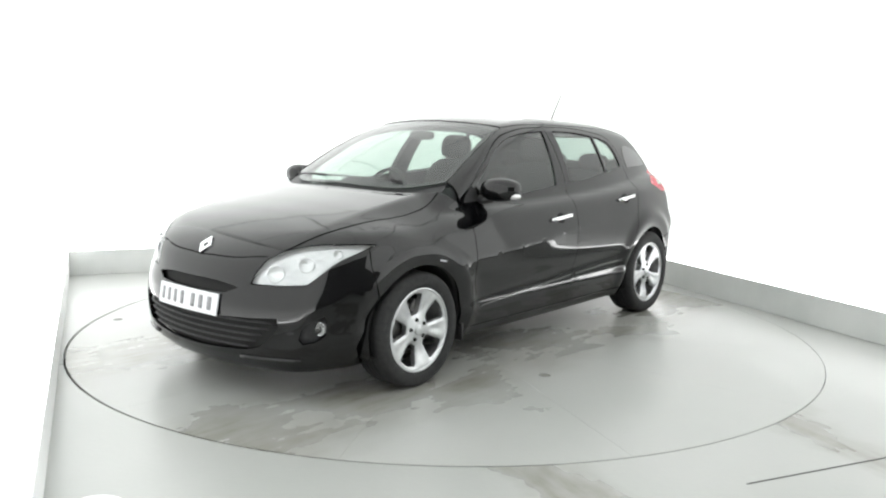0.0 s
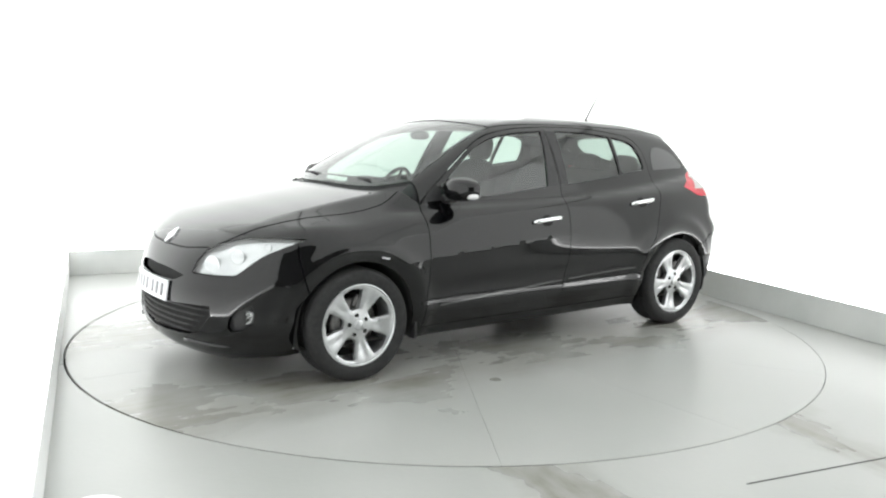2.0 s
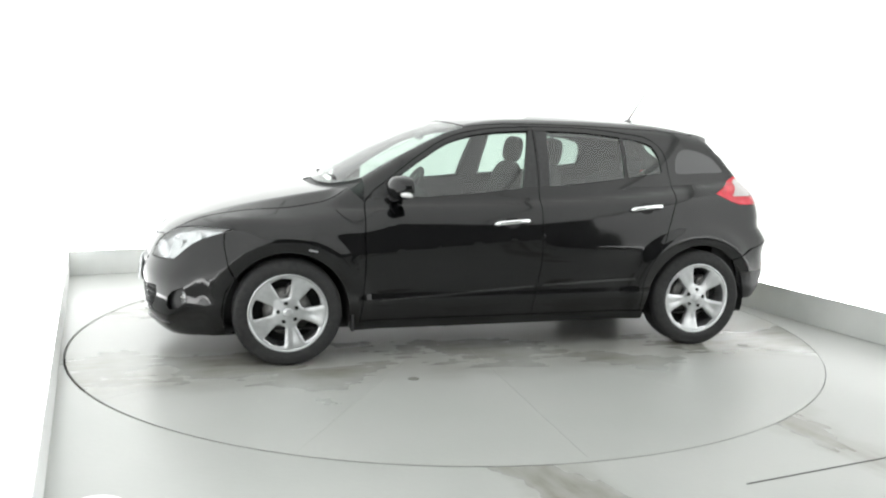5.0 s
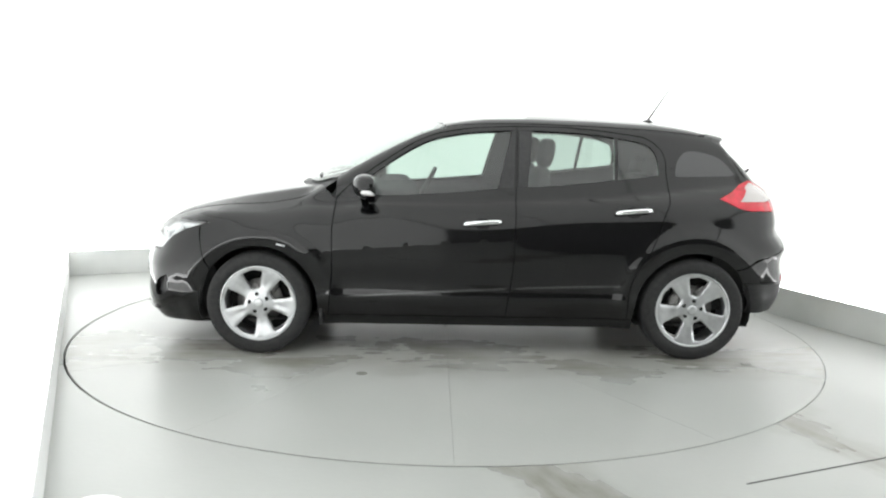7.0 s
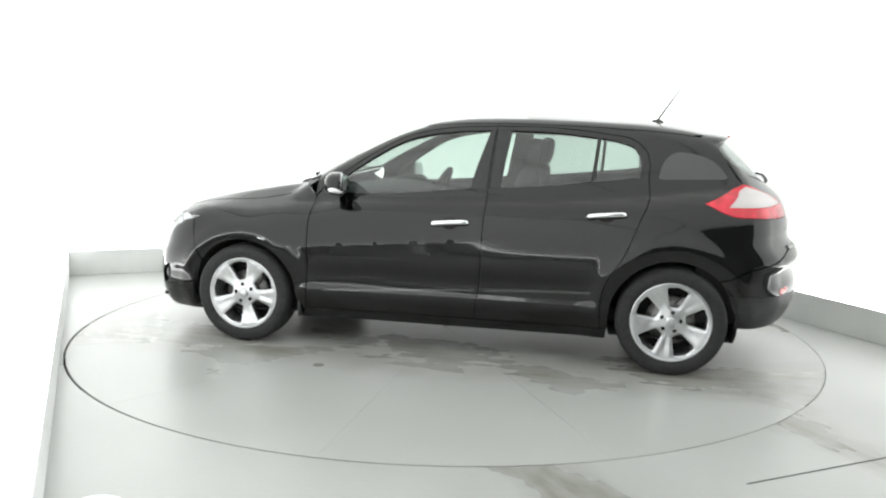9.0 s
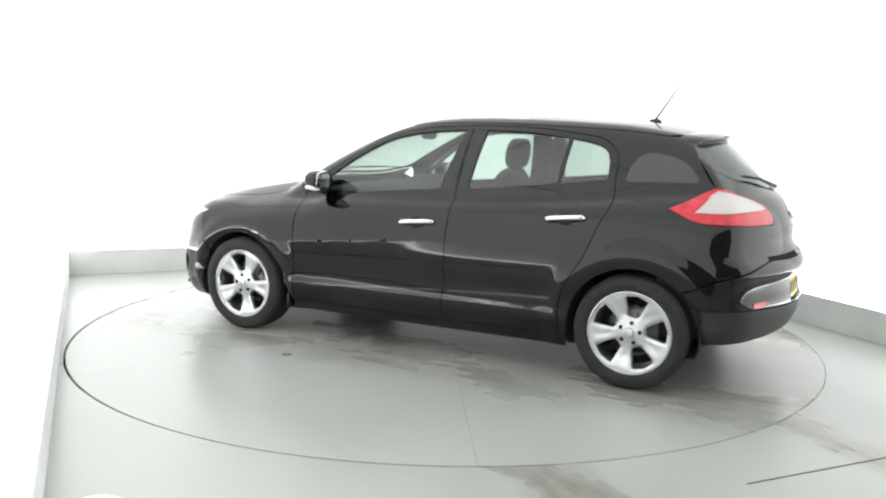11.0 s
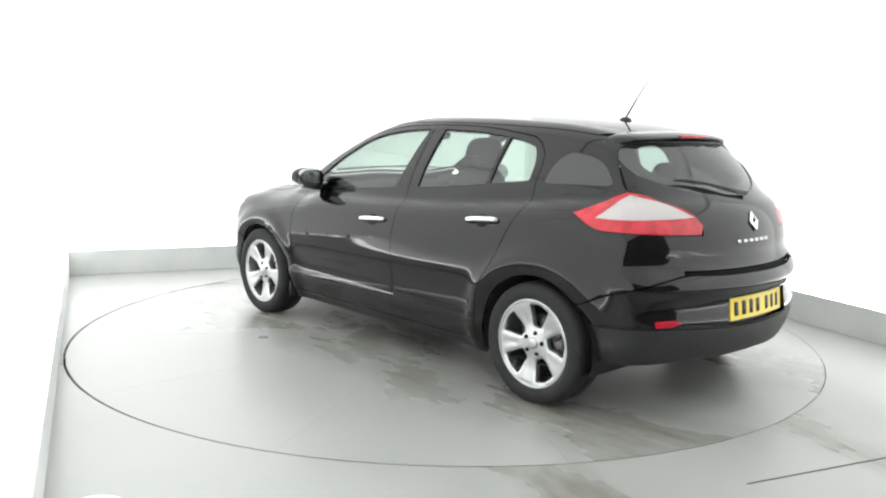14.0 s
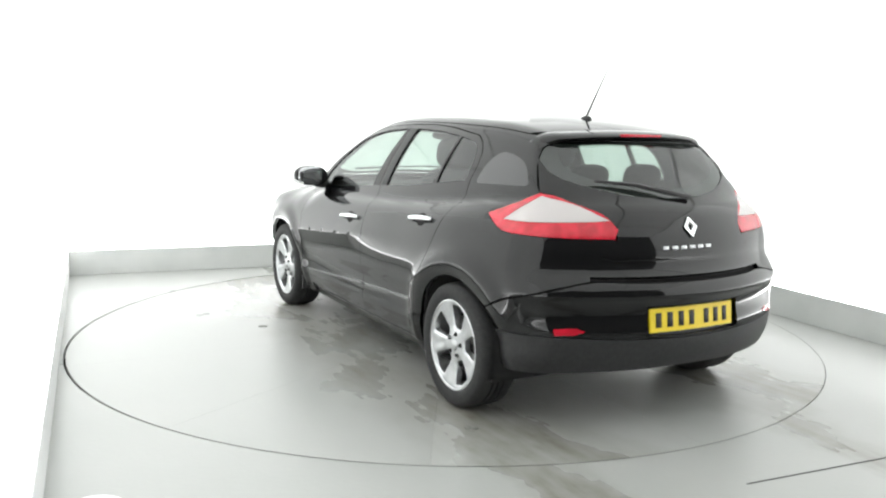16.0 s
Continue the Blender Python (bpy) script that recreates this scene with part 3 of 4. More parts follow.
door_r = (bend([(-0.178, 0.245), (-0.180, 0.30), (-0.206, 0.47), (-0.218, 0.75), (-0.226, 1.0), (-0.243, 1.402)], 14)
          + bend([(-0.243, 1.402), (-0.63, 1.396), (-0.9, 1.367), (-1.08, 1.33), (-1.155, 1.25), (-1.158, 1.12)], 16)[1:]
          + bend([(-1.158, 1.12), (-1.168, 1.0), (-1.12, 0.88), (-1.035, 0.67), (-0.965, 0.56), (-0.925, 0.45), (-0.918, 0.33), (-0.922, 0.245)], 18)[1:])
glass_r = ([(-0.30, 1.037), (-0.338, 1.376)] + bend([(-0.338, 1.376), (-0.63, 1.366), (-0.85, 1.343)], 8)[1:]
           + [(-0.83, 1.09)] + bend([(-0.83, 1.088), (-0.526, 1.055), (-0.30, 1.037)], 6)[1:-1])
glass_q = (bend([(-0.875, 1.34), (-1.0, 1.318), (-1.075, 1.287), (-1.108, 1.22), (-1.112, 1.135)], 10)
           + bend([(-1.105, 1.122), (-0.98, 1.105), (-0.855, 1.09)], 5))


DOORS, LAMPS = {}, []


def build_body():
    step = 0.035
    cut = lay("top", HOOD_EDGE)
    hood_side = [(q[0], q[2]) for q in cut]
    lamp_top = [(q[0], q[2]) for q in LAMP_TOP]
    panel("hood", "top", hood_outline, PAINT, car, "glossy black bonnet", step=0.024)
    fender = ([(0.904, 0.178)] + [(x + 0.001, z) for x, z in door_f[:10]] + hood_side + lamp_top
              + [(1.665, 0.785), (1.668, 0.70), (1.65, 0.60), (1.61, 0.512)]
              + arc(AXLE, HUB_Z, ARCH, 35, 180, 30) + [(0.955, 0.178)])
    panel("front_wing", "side", fender, PAINT, car, both=True, step=0.02)
    # bumper across the nose
    nose = [tuple(q) for q in lay("top", HOOD_NOSE)]
    side_end = [tuple(q) for q in lay("side", [(1.665, 0.783), (1.668, 0.70), (1.65, 0.60), (1.612, 0.512), (1.652, 0.42), (1.672, 0.32), (1.672, 0.21)])] + [(1.672, 0.80, 0.168)]
    low = [tuple(q) for q in LAMP_INNER[::-1][:-1]] + [tuple(q) for q in reversed(LAMP_LOW)]
    half = [tuple(q) for q in reversed(nose)][:-1] + low[:-2] + side_end
    edge = flat_of("front", half)
    edge = [tuple(q) for q in edge] + bend([(edge[-1][0], 0.168), (0.5, 0.162), (0.0, 0.162)], 8)[1:-1]
    bumper = edge + [(-q[0], q[1]) for q in reversed(edge[1:])]
    slot = bend([(-0.285, 0.578), (-0.2, 0.592), (0.0, 0.597), (0.2, 0.592), (0.285, 0.578)], 13) + bend([(0.225, 0.548), (0.0, 0.541), (-0.225, 0.548)], 9)
    grille = bend([(-0.47, 0.447), (-0.2, 0.428), (0.0, 0.424), (0.2, 0.428), (0.47, 0.447)], 11) + bend([(0.475, 0.40), (0.40, 0.30), (0.2, 0.262), (0.0, 0.254), (-0.2, 0.262), (-0.40, 0.30), (-0.475, 0.40)], 17)
    fog = flat_of("front", [(1.995, 0.68, 0.345), (1.985, 0.69, 0.395), (1.958, 0.715, 0.43), (1.898, 0.763, 0.462), (1.886, 0.767, 0.42), (1.892, 0.763, 0.365), (1.935, 0.732, 0.33), (1.98, 0.69, 0.322)])
    fog = [tuple(q) for q in fog]
    fog_o = [(-a, b) for a, b in fog]
    panel("front_bumper", "front", bumper, PAINT, car, "glossy black front bumper", holes=(slot, grille, fog, fog_o))
    panel("grille", "front", slot, DARK, car, "black grille slot", gap=-0.004, depth=0.0, off=0.03)
    panel("grille", "front", grille, DARK, car, "black mesh lower grille", gap=-0.004, depth=0.0, off=0.035)
    panel("fog_recess", "front", fog, TRIM, car, "black recess round the fog lamp", both=True, gap=-0.004, depth=0.0, off=0.035)
    # sides
    panel("sill", "side", [(0.95, 0.178), (-0.955, 0.178), (-0.962, 0.241), (0.905, 0.241)], PAINT, car, both=True)
    screen = [(q[0], q[2]) for q in lay("top", SCREEN_SIDE)]
    roof = [(q[0], q[2]) for q in lay("top", ROOF_SIDE)]
    rear = ([(-1.50, 1.36), (-1.545, 1.315), (-1.60, 1.215), (-1.655, 1.13)] + [(q[0], q[2]) for q in reversed(TAIL_TOP)]
            + [(q[0], q[2]) for q in reversed(TAIL_LOW) if q[0] > -1.71] + [(-1.72, 0.918), (-1.72, 0.63), (-1.63, 0.575)])
    inner = [(x, z) for x, z in door_f[10:28]] + [(x, z) for x, z in door_r[14:]]
    frame_outline = ([(0.866, 0.95)] + screen + roof[1:] + rear + arc(-AXLE, HUB_Z, ARCH, 135, 8, 30) + [(-0.955, 0.241)] + inner[::-1])
    panel("side_frame", "side", frame_outline, PAINT, car, both=True, step=0.022)
    doors_f = panel("front_door", "side", door_f, PAINT, car, both=True, holes=(glass_f,), step=0.02)
    doors_r = panel("rear_door", "side", door_r, PAINT, car, both=True, holes=(glass_r, glass_q), step=0.022)
    DOORS["front"], DOORS["rear"] = doors_f, doors_r
    panel("window", "side", glass_f, GLASS, doors_f, "clear faintly green door glass", both=True, gap=-0.004, depth=0.0, off=0.008)
    panel("window", "side", glass_r, GLASS, doors_r, "clear faintly green door glass", both=True, gap=-0.004, depth=0.0, off=0.008)
    panel("quarter_window", "side", glass_q, GLASS, doors_r, "small fixed quarter glass", both=True, gap=-0.004, depth=0.0, off=0.008)
    panel("windscreen", "top", screen_outline, GLASS, car, "clear laminated windscreen", gap=0.001, depth=0.0, off=0.004)
    half = SCREEN_BASE[::-1] + [(x, -y) for x, y in SCREEN_BASE[1:]]
    back = [(x, -y) for x, y in HOOD_REAR[::-1]] + HOOD_REAR[1:]
    panel("cowl", "top", half + back, TRIM, car, "matt black scuttle panel under the windscreen", depth=0.0, off=0.018, gap=-0.006)
    panel("roof", "top", roof_outline, PAINT, car, "glossy black roof")
    # tail
    low = [tuple(q) for q in flat_of("rear", TAIL_LOW)]
    gate_edge = bend([(-1.975, 0.395, 0.90), (-2.0, 0.47, 0.82), (-2.03, 0.555, 0.762), (-2.045, 0.575, 0.740)], 8)
    g = [tuple(q) for q in flat_of("rear", gate_edge)]
    cut_u = float(flat_of("rear", lay("side", [(-1.72, 0.8)]))[0][0])
    corner = [q for q in low if q[0] < cut_u - 0.01] [::1]
    corner = g[::-1] + [q for q in corner] + [(cut_u + 0.02, 0.918), (cut_u + 0.02, 0.622)] + bend([(cut_u, 0.628), (0.62, 0.685), (g[-1][0], 0.722)], 8)[1:]
    panel("rear_corner", "rear", corner, PAINT, car, both=True)
    b_end = [tuple(q) for q in lay("side", [(-1.58, 0.556), (-1.632, 0.47), (-1.665, 0.38), (-1.672, 0.33), (-1.665, 0.285)])]
    e = [tuple(q) for q in flat_of("rear", b_end)]
    top = bend([(0.0, 0.712), (0.3, 0.714), (g[-1][0], 0.718), (0.62, 0.68), (cut_u, 0.624), e[0]], 20)
    rim = top + e[1:2]
    split = bend([e[1], (0.60, 0.475), (0.42, 0.465), (0.0, 0.455)], 10)
    upper = rim + split[1:]
    well = [(-0.236, 0.604), (0.236, 0.604), (0.243, 0.47), (-0.243, 0.47)]
    panel("rear_bumper", "rear", upper[:-1] + [split[-1]] + [(-q[0], q[1]) for q in reversed(upper[1:-1])], PAINT, car, "glossy black rear bumper", holes=(well,), depth=0.05)
    panel("plate_recess", "rear", well, GLOSS_TRIM, car, "black recess for the number plate", off=0.042, gap=-0.01, depth=0.0)
    low_half = split[::-1] + e[2:] + bend([e[-1], (0.45, 0.295), (0.0, 0.31)], 8)[1:]
    panel("rear_valance", "rear", low_half[:-1] + [low_half[-1]] + [(-q[0], q[1]) for q in reversed(low_half[1:-1])], TRIM, car, "matt black lower rear valance")
    gl_half = bend([(0.0, 1.336), (0.35, 1.332), (0.49, 1.318), (0.553, 1.285), (0.572, 1.235), (0.558, 1.19), (0.49, 1.15), (0.37, 1.115), (0.2, 1.086), (0.0, 1.076)], 28)
    gl = gl_half + [(-y, z) for y, z in reversed(gl_half[1:-1])]
    gh = ([(0.0, 1.352)] + bend([(0.3, 1.35), (0.46, 1.34), (0.535, 1.315), (0.588, 1.215), (0.622, 1.13), (0.632, 1.098)], 10)
          + [(q[1], q[2]) for q in TAIL_IN[1:]] + [(q[1], q[2]) for q in gate_edge] + bend([(0.55, 0.738), (0.3, 0.736), (0.0, 0.736)], 8)[1:])
    gate = panel("tailgate", "back", gh + [(-y, z) for y, z in reversed(gh[1:-1])], PAINT, car, "glossy black tailgate", holes=(gl,))[0]
    panel("rear_window", "back", gl, GLASS, gate, "sloping rear window", gap=-0.004, depth=0.0, off=0.006)
    panel("window_border", "back", gl, FRIT, gate, "black printed glass border", holes=([(y * 0.84, 1.215 + (z - 1.205) * 0.80) for y, z in gl],), gap=-0.003, depth=0.0, off=0.012)
    panel("window_border", "top", screen_outline, FRIT, car, "black printed glass border", holes=([tuple(q) for q in shrink(np.array(screen_outline), 0.03)],), gap=-0.003, depth=0.0, off=0.010)
    # dark inner shell behind the panel joints
    tub = ([(0.90, 0.20), (0.90, 0.93)] + [(x - 0.02, z - 0.01) for x, z in screen] + [(x, z - 0.012) for x, z in roof[1:]]
           + [(-1.50, 1.31), (-1.60, 1.18), (-1.66, 1.08), (-1.66, 0.58)] + arc(-AXLE, HUB_Z, ARCH + 0.004, 135, 8, 24) + [(-0.96, 0.2)])
    wide = [shrink(np.array(g), -0.018) for g in (glass_f, glass_r, glass_q)]
    panel("interior_trim", "side", tub, CLOTH, car, "charcoal interior side trim", both=True, holes=wide, depth=0.0, off=0.03, gap=0.004)
    wing = [(0.90, 0.20), (0.90, 0.90)] + [(x, z - 0.03) for x, z in hood_side if x < 1.85] + [(1.9, 0.70), (1.9, 0.62), (1.60, 0.55)] + arc(AXLE, HUB_Z, ARCH + 0.004, 45, 172, 24)
    panel("inner_wing", "side", wing, DARK, car, both=True, depth=0.0, off=0.035, gap=0.0)
    panel("bonnet_liner", "top", hood_outline, DARK, car, depth=0.0, off=0.04, gap=-0.03)
    nose_in = bend([(0.80, 0.2), (0.80, 0.70), (0.4, 0.74), (0.0, 0.74)], 12)
    panel("crash_panel", "front", nose_in + [(-u, v) for u, v in reversed(nose_in[:-1])], DARK, car, depth=0.0, off=0.075, gap=0.0)
    tail_in = bend([(0.95, 0.3), (0.95, 0.90), (0.4, 0.92), (0.0, 0.92)], 12)
    panel("rear_panel", "rear", tail_in + [(-u, v) for u, v in reversed(tail_in[:-1])], DARK, car, depth=0.0, off=0.05, gap=0.0)
    gi = shrink(np.array(gl), -0.004)
    go = gh + [(-y, z) for y, z in reversed(gh[1:-1])]
    panel("tailgate_trim", "back", [tuple(q) for q in shrink(dense(go, 0.05, 1.0), 0.004)], CLOTH, gate, "charcoal tailgate lining", holes=(gi,), depth=0.0, off=0.03, gap=-0.02)
    panel("headlining", "top", roof_outline, LINING, car, "pale grey headlining", depth=0.0, off=0.035, gap=-0.02)
    # lamps
    for sgn, ob in zip((1, -1), panel("headlight", "front", lamp_outline, CHROME_SOFT, car, "large swept-back clear headlight", both=True, depth=0.03, off=0.03, gap=-0.002)):
        LAMPS.append(ob)
        new("cover", panel_mesh("cover", "front", lamp_outline, LENS, gap=0.002, depth=0.0, off=0.002, flip=sgn < 0)).parent = ob
    for sgn, ob in zip((1, -1), panel("tail_light", "rear", tail_outline, RED, car, "large red and clear tail light", both=True, holes=(tail_clear,), gap=0.0015)):
        q = new("clear_lens", panel_mesh("clear_lens", "rear", tail_clear, CLEAR, gap=0.0005, depth=0.0, off=0.002, flip=sgn < 0))
        q.parent = ob
        tagged(q, "frosted clear lens")


build_body()


# ---- wheels ----
def wheel_face_depth(r):
    return spline(r, (0.0, 0.03, 0.06, 0.11, 0.17, 0.205, 0.226), (0.032, 0.032, 0.028, 0.026, 0.034, 0.04, 0.04))


def wheel_face():
    """Five broad spokes cut from one dished disc."""
    def rounded(points, n=26):
        p = [Vector(q) for q in points]
        out = []
        for i, q in enumerate(p):
            a, b = p[i - 1], p[(i + 1) % len(p)]
            s, e = q + (a - q).normalized() * 0.014, q + (b - q).normalized() * 0.014
            for k in range(5):
                t = k / 4
                out.append(tuple(s * (1 - t) ** 2 + q * 2 * t * (1 - t) + e * t * t))
        return out
    rims = [dense([(0.224 * math.cos(2 * math.pi * i / 90), 0.224 * math.sin(2 * math.pi * i / 90)) for i in range(90)], 0.02, 1)]
    for k in range(5):
        a = radians(36 + 72 * k)
        hole = []
        for r, d in ((0.088, -0.30), (0.200, -0.325), (0.207, 0.0), (0.200, 0.325), (0.088, 0.30)):
            hole.append((r * math.cos(a + d), r * math.sin(a + d)))
        rims.append(dense(rounded(hole), 0.02, 1))
    co, tris = triangulate(rims, 0.012)
    r = np.hypot(co[:, 0], co[:, 1])
    ang = np.arctan2(co[:, 1], co[:, 0])
    groove = np.cos(5 * ang) ** 8 * np.exp(-((r - 0.13) / 0.05) ** 2) * 0.004
    y = wheel_face_depth(r) - groove
    hole_d = np.min([np.sqrt(np.min((co[:, None] - h[None]) ** 2 @ np.ones(2), 1)) for h in rims[1:]], 0)
    y = y - 0.006 * np.exp(-(hole_d / 0.007) ** 2)
    v = [(a[0], b, a[1]) for a, b in zip(co, y)]
    n = len(v)
    faces = []
    for t in tris:
        p, q, w = (Vector(v[i]) for i in t)
        t = tuple(int(i) for i in t)
        faces.append(t if (q - p).cross(w - p).y > 0 else t[::-1])
    use = {(t[i], t[(i + 1) % 3]) for t in faces for i in range(3)}
    v += [(a[0], b - 0.03, a[1]) for a, b in zip(co, y)]
    faces += [(j, i, i + n, j + n) for i, j in use if (j, i) not in use]
    me = mesh_of("spokes", v, faces, ALLOY, True)
    me.set_sharp_from_angle(angle=radians(40))
    return me


def build_wheels():
    tyre = [(0.222, -0.095), (0.24, -0.103), (0.27, -0.108), (0.296, -0.102), (0.309, -0.088), (TYRE_R, -0.06), (TYRE_R, -0.035), (0.307, -0.033), (0.307, -0.027), (TYRE_R, -0.025),
            (TYRE_R, -0.004), (0.307, -0.003), (0.307, 0.003), (TYRE_R, 0.004), (TYRE_R, 0.025), (0.307, 0.027), (0.307, 0.033), (TYRE_R, 0.035), (TYRE_R, 0.06), (0.309, 0.088),
            (0.296, 0.102), (0.287, 0.105), (0.283, 0.1055), (0.27, 0.108), (0.255, 0.1075), (0.24, 0.103), (0.226, 0.095)]
    rim = [(0.205, -0.09), (0.20, 0.02), (0.207, 0.065), (0.214, 0.078), (0.2165, 0.092), (0.223, 0.098), (0.231, 0.096), (0.231, 0.088), (0.222, 0.08)]
    face_me = wheel_face()
    first = {}
    for ax, turn in ((AXLE, 115), (-AXLE, 136)):
        for sgn in (1, -1):
            w = tagged(new("wheel"), "five-spoke silver alloy wheel with black tyre")
            w.parent = car
            w.matrix_basis = pose(ax, sgn * 0.773, HUB_Z, 0, -turn, 0) if sgn > 0 else pose(ax, sgn * 0.773, HUB_Z, 0, turn, 180)
            if not first:
                o = part("tyre", lathe(tyre, n=72), RUBBER, w, "black rubber tyre")
                first["tyre"] = o.data
                o.data.set_sharp_from_angle(angle=radians(50))
                o = part("rim", lathe(rim, n=72), ALLOY, w, "silver rim")
                first["rim"] = o.data
                o.data.set_sharp_from_angle(angle=radians(50))
                s = new("spokes", face_me)
                s.parent, s.location = w, (0, 0.052, 0)
                first["spokes"] = face_me
                first["hub_cap"] = part("hub_cap", lathe([(0.0, 0.094), (0.02, 0.094), (0.028, 0.091), (0.03, 0.084), (0.03, 0.06)], n=32), ALLOY, w).data
                first["brake_disc"] = part("brake_disc", lathe([(0.07, 0.0), (0.07, 0.03), (0.085, 0.02), (0.14, 0.02), (0.14, -0.002), (0.085, -0.002)], n=48), STEEL, w, "bare steel brake disc").data
                first["wheel_back"] = part("wheel_back", lathe([(0.0, -0.05), (0.2, -0.05)], n=32), DARK, w).data
                first["caliper"] = part("caliper", box((0.08, -0.03, -0.06), (0.155, 0.045, 0.06), 0.012), STEEL, w, "grey brake caliper").data
                first["wheel_nut"] = lathe([(0.0, 0.008), (0.0075, 0.008), (0.0085, 0.0), (0.013, -0.0005), (0.0135, -0.008)], n=12)
                me = bpy.data.meshes.new("wheel_nut")
                first["wheel_nut"].to_mesh(me)
                first["wheel_nut"].free()
                me.materials.append(DARK)
                first["wheel_nut"] = me
            else:
                for k in ("tyre", "rim", "spokes", "hub_cap", "brake_disc", "wheel_back", "caliper"):
                    o = new(k, first[k])
                    o.parent = w
                    if k == "spokes":
                        o.location = (0, 0.052, 0)
            for k in range(5):
                a = radians(72 * k + 36)
                o = new("wheel_nut", first["wheel_nut"])
                o.parent, o.location = w, (0.054 * math.cos(a), 0.0815, 0.054 * math.sin(a))
    # wheel housings
    for ax in (AXLE, -AXLE):
        for sgn in (1, -1):
            bm = lathe([(ARCH + 0.012, 0.0), (ARCH + 0.012, -0.34), (0.02, -0.34)], n=40)
            for v in bm.verts:
                v.co.z = max(v.co.z, -0.10)
            o = part("wheel_housing", bm, DARK, car, "black plastic wheel housing")
            o.matrix_basis = pose(ax, sgn * 0.845, HUB_Z, 0, 0, 0 if sgn > 0 else 180)


build_wheels()


# ---- trim, lamps and fittings ----
def tube(points, radius, mat, parent, name, label="", taper=1.0, sides=10):
    bm = bmesh.new()
    rings = []
    p = [Vector(q) for q in points]
    for i, q in enumerate(p):
        d = (p[min(i + 1, len(p) - 1)] - p[max(i - 1, 0)]).normalized()
        a = d.orthogonal().normalized() if abs(d.z) > 0.9 else d.cross(Vector((0, 0, 1))).normalized()
        b = d.cross(a)
        r = radius * (1 + (taper - 1) * i / (len(p) - 1))
        rings.append([bm.verts.new(q + (a * math.cos(2 * math.pi * k / sides) + b * math.sin(2 * math.pi * k / sides)) * r) for k in range(sides)])
    for s, t in zip(rings[:-1], rings[1:]):
        for k in range(sides):
            bm.faces.new((s[k], s[(k + 1) % sides], t[(k + 1) % sides], t[k]))
    bm.faces.new(rings[0][::-1])
    bm.faces.new(rings[-1])
    bmesh.ops.recalc_face_normals(bm, faces=bm.faces[:])
    return part(name, bm, mat, parent, label)


def egg(size, power=2.6, n=(28, 16)):
    """A rounded block: a superellipsoid of these half sizes."""
    bm = bmesh.new()
    bmesh.ops.create_uvsphere(bm, u_segments=n[0], v_segments=n[1], radius=1)
    for v in bm.verts:
        c = v.co
        k = (abs(c.x) ** power + abs(c.y) ** power + abs(c.z) ** power) ** (-1 / power)
        v.co = Vector((c.x * k * size[0], c.y * k * size[1], c.z * k * size[2]))
    return bm


def on_side(x, z, out=0.0):
    p = lay("side", [(x, z)])[0]
    n = slope_of(p[None])[0]
    return Vector(p + n * out), Vector(n)


def child(name, bm, mat, parent, m, label=""):
    o = part(name, bm, mat, parent, label)
    o.matrix_basis = m
    return o


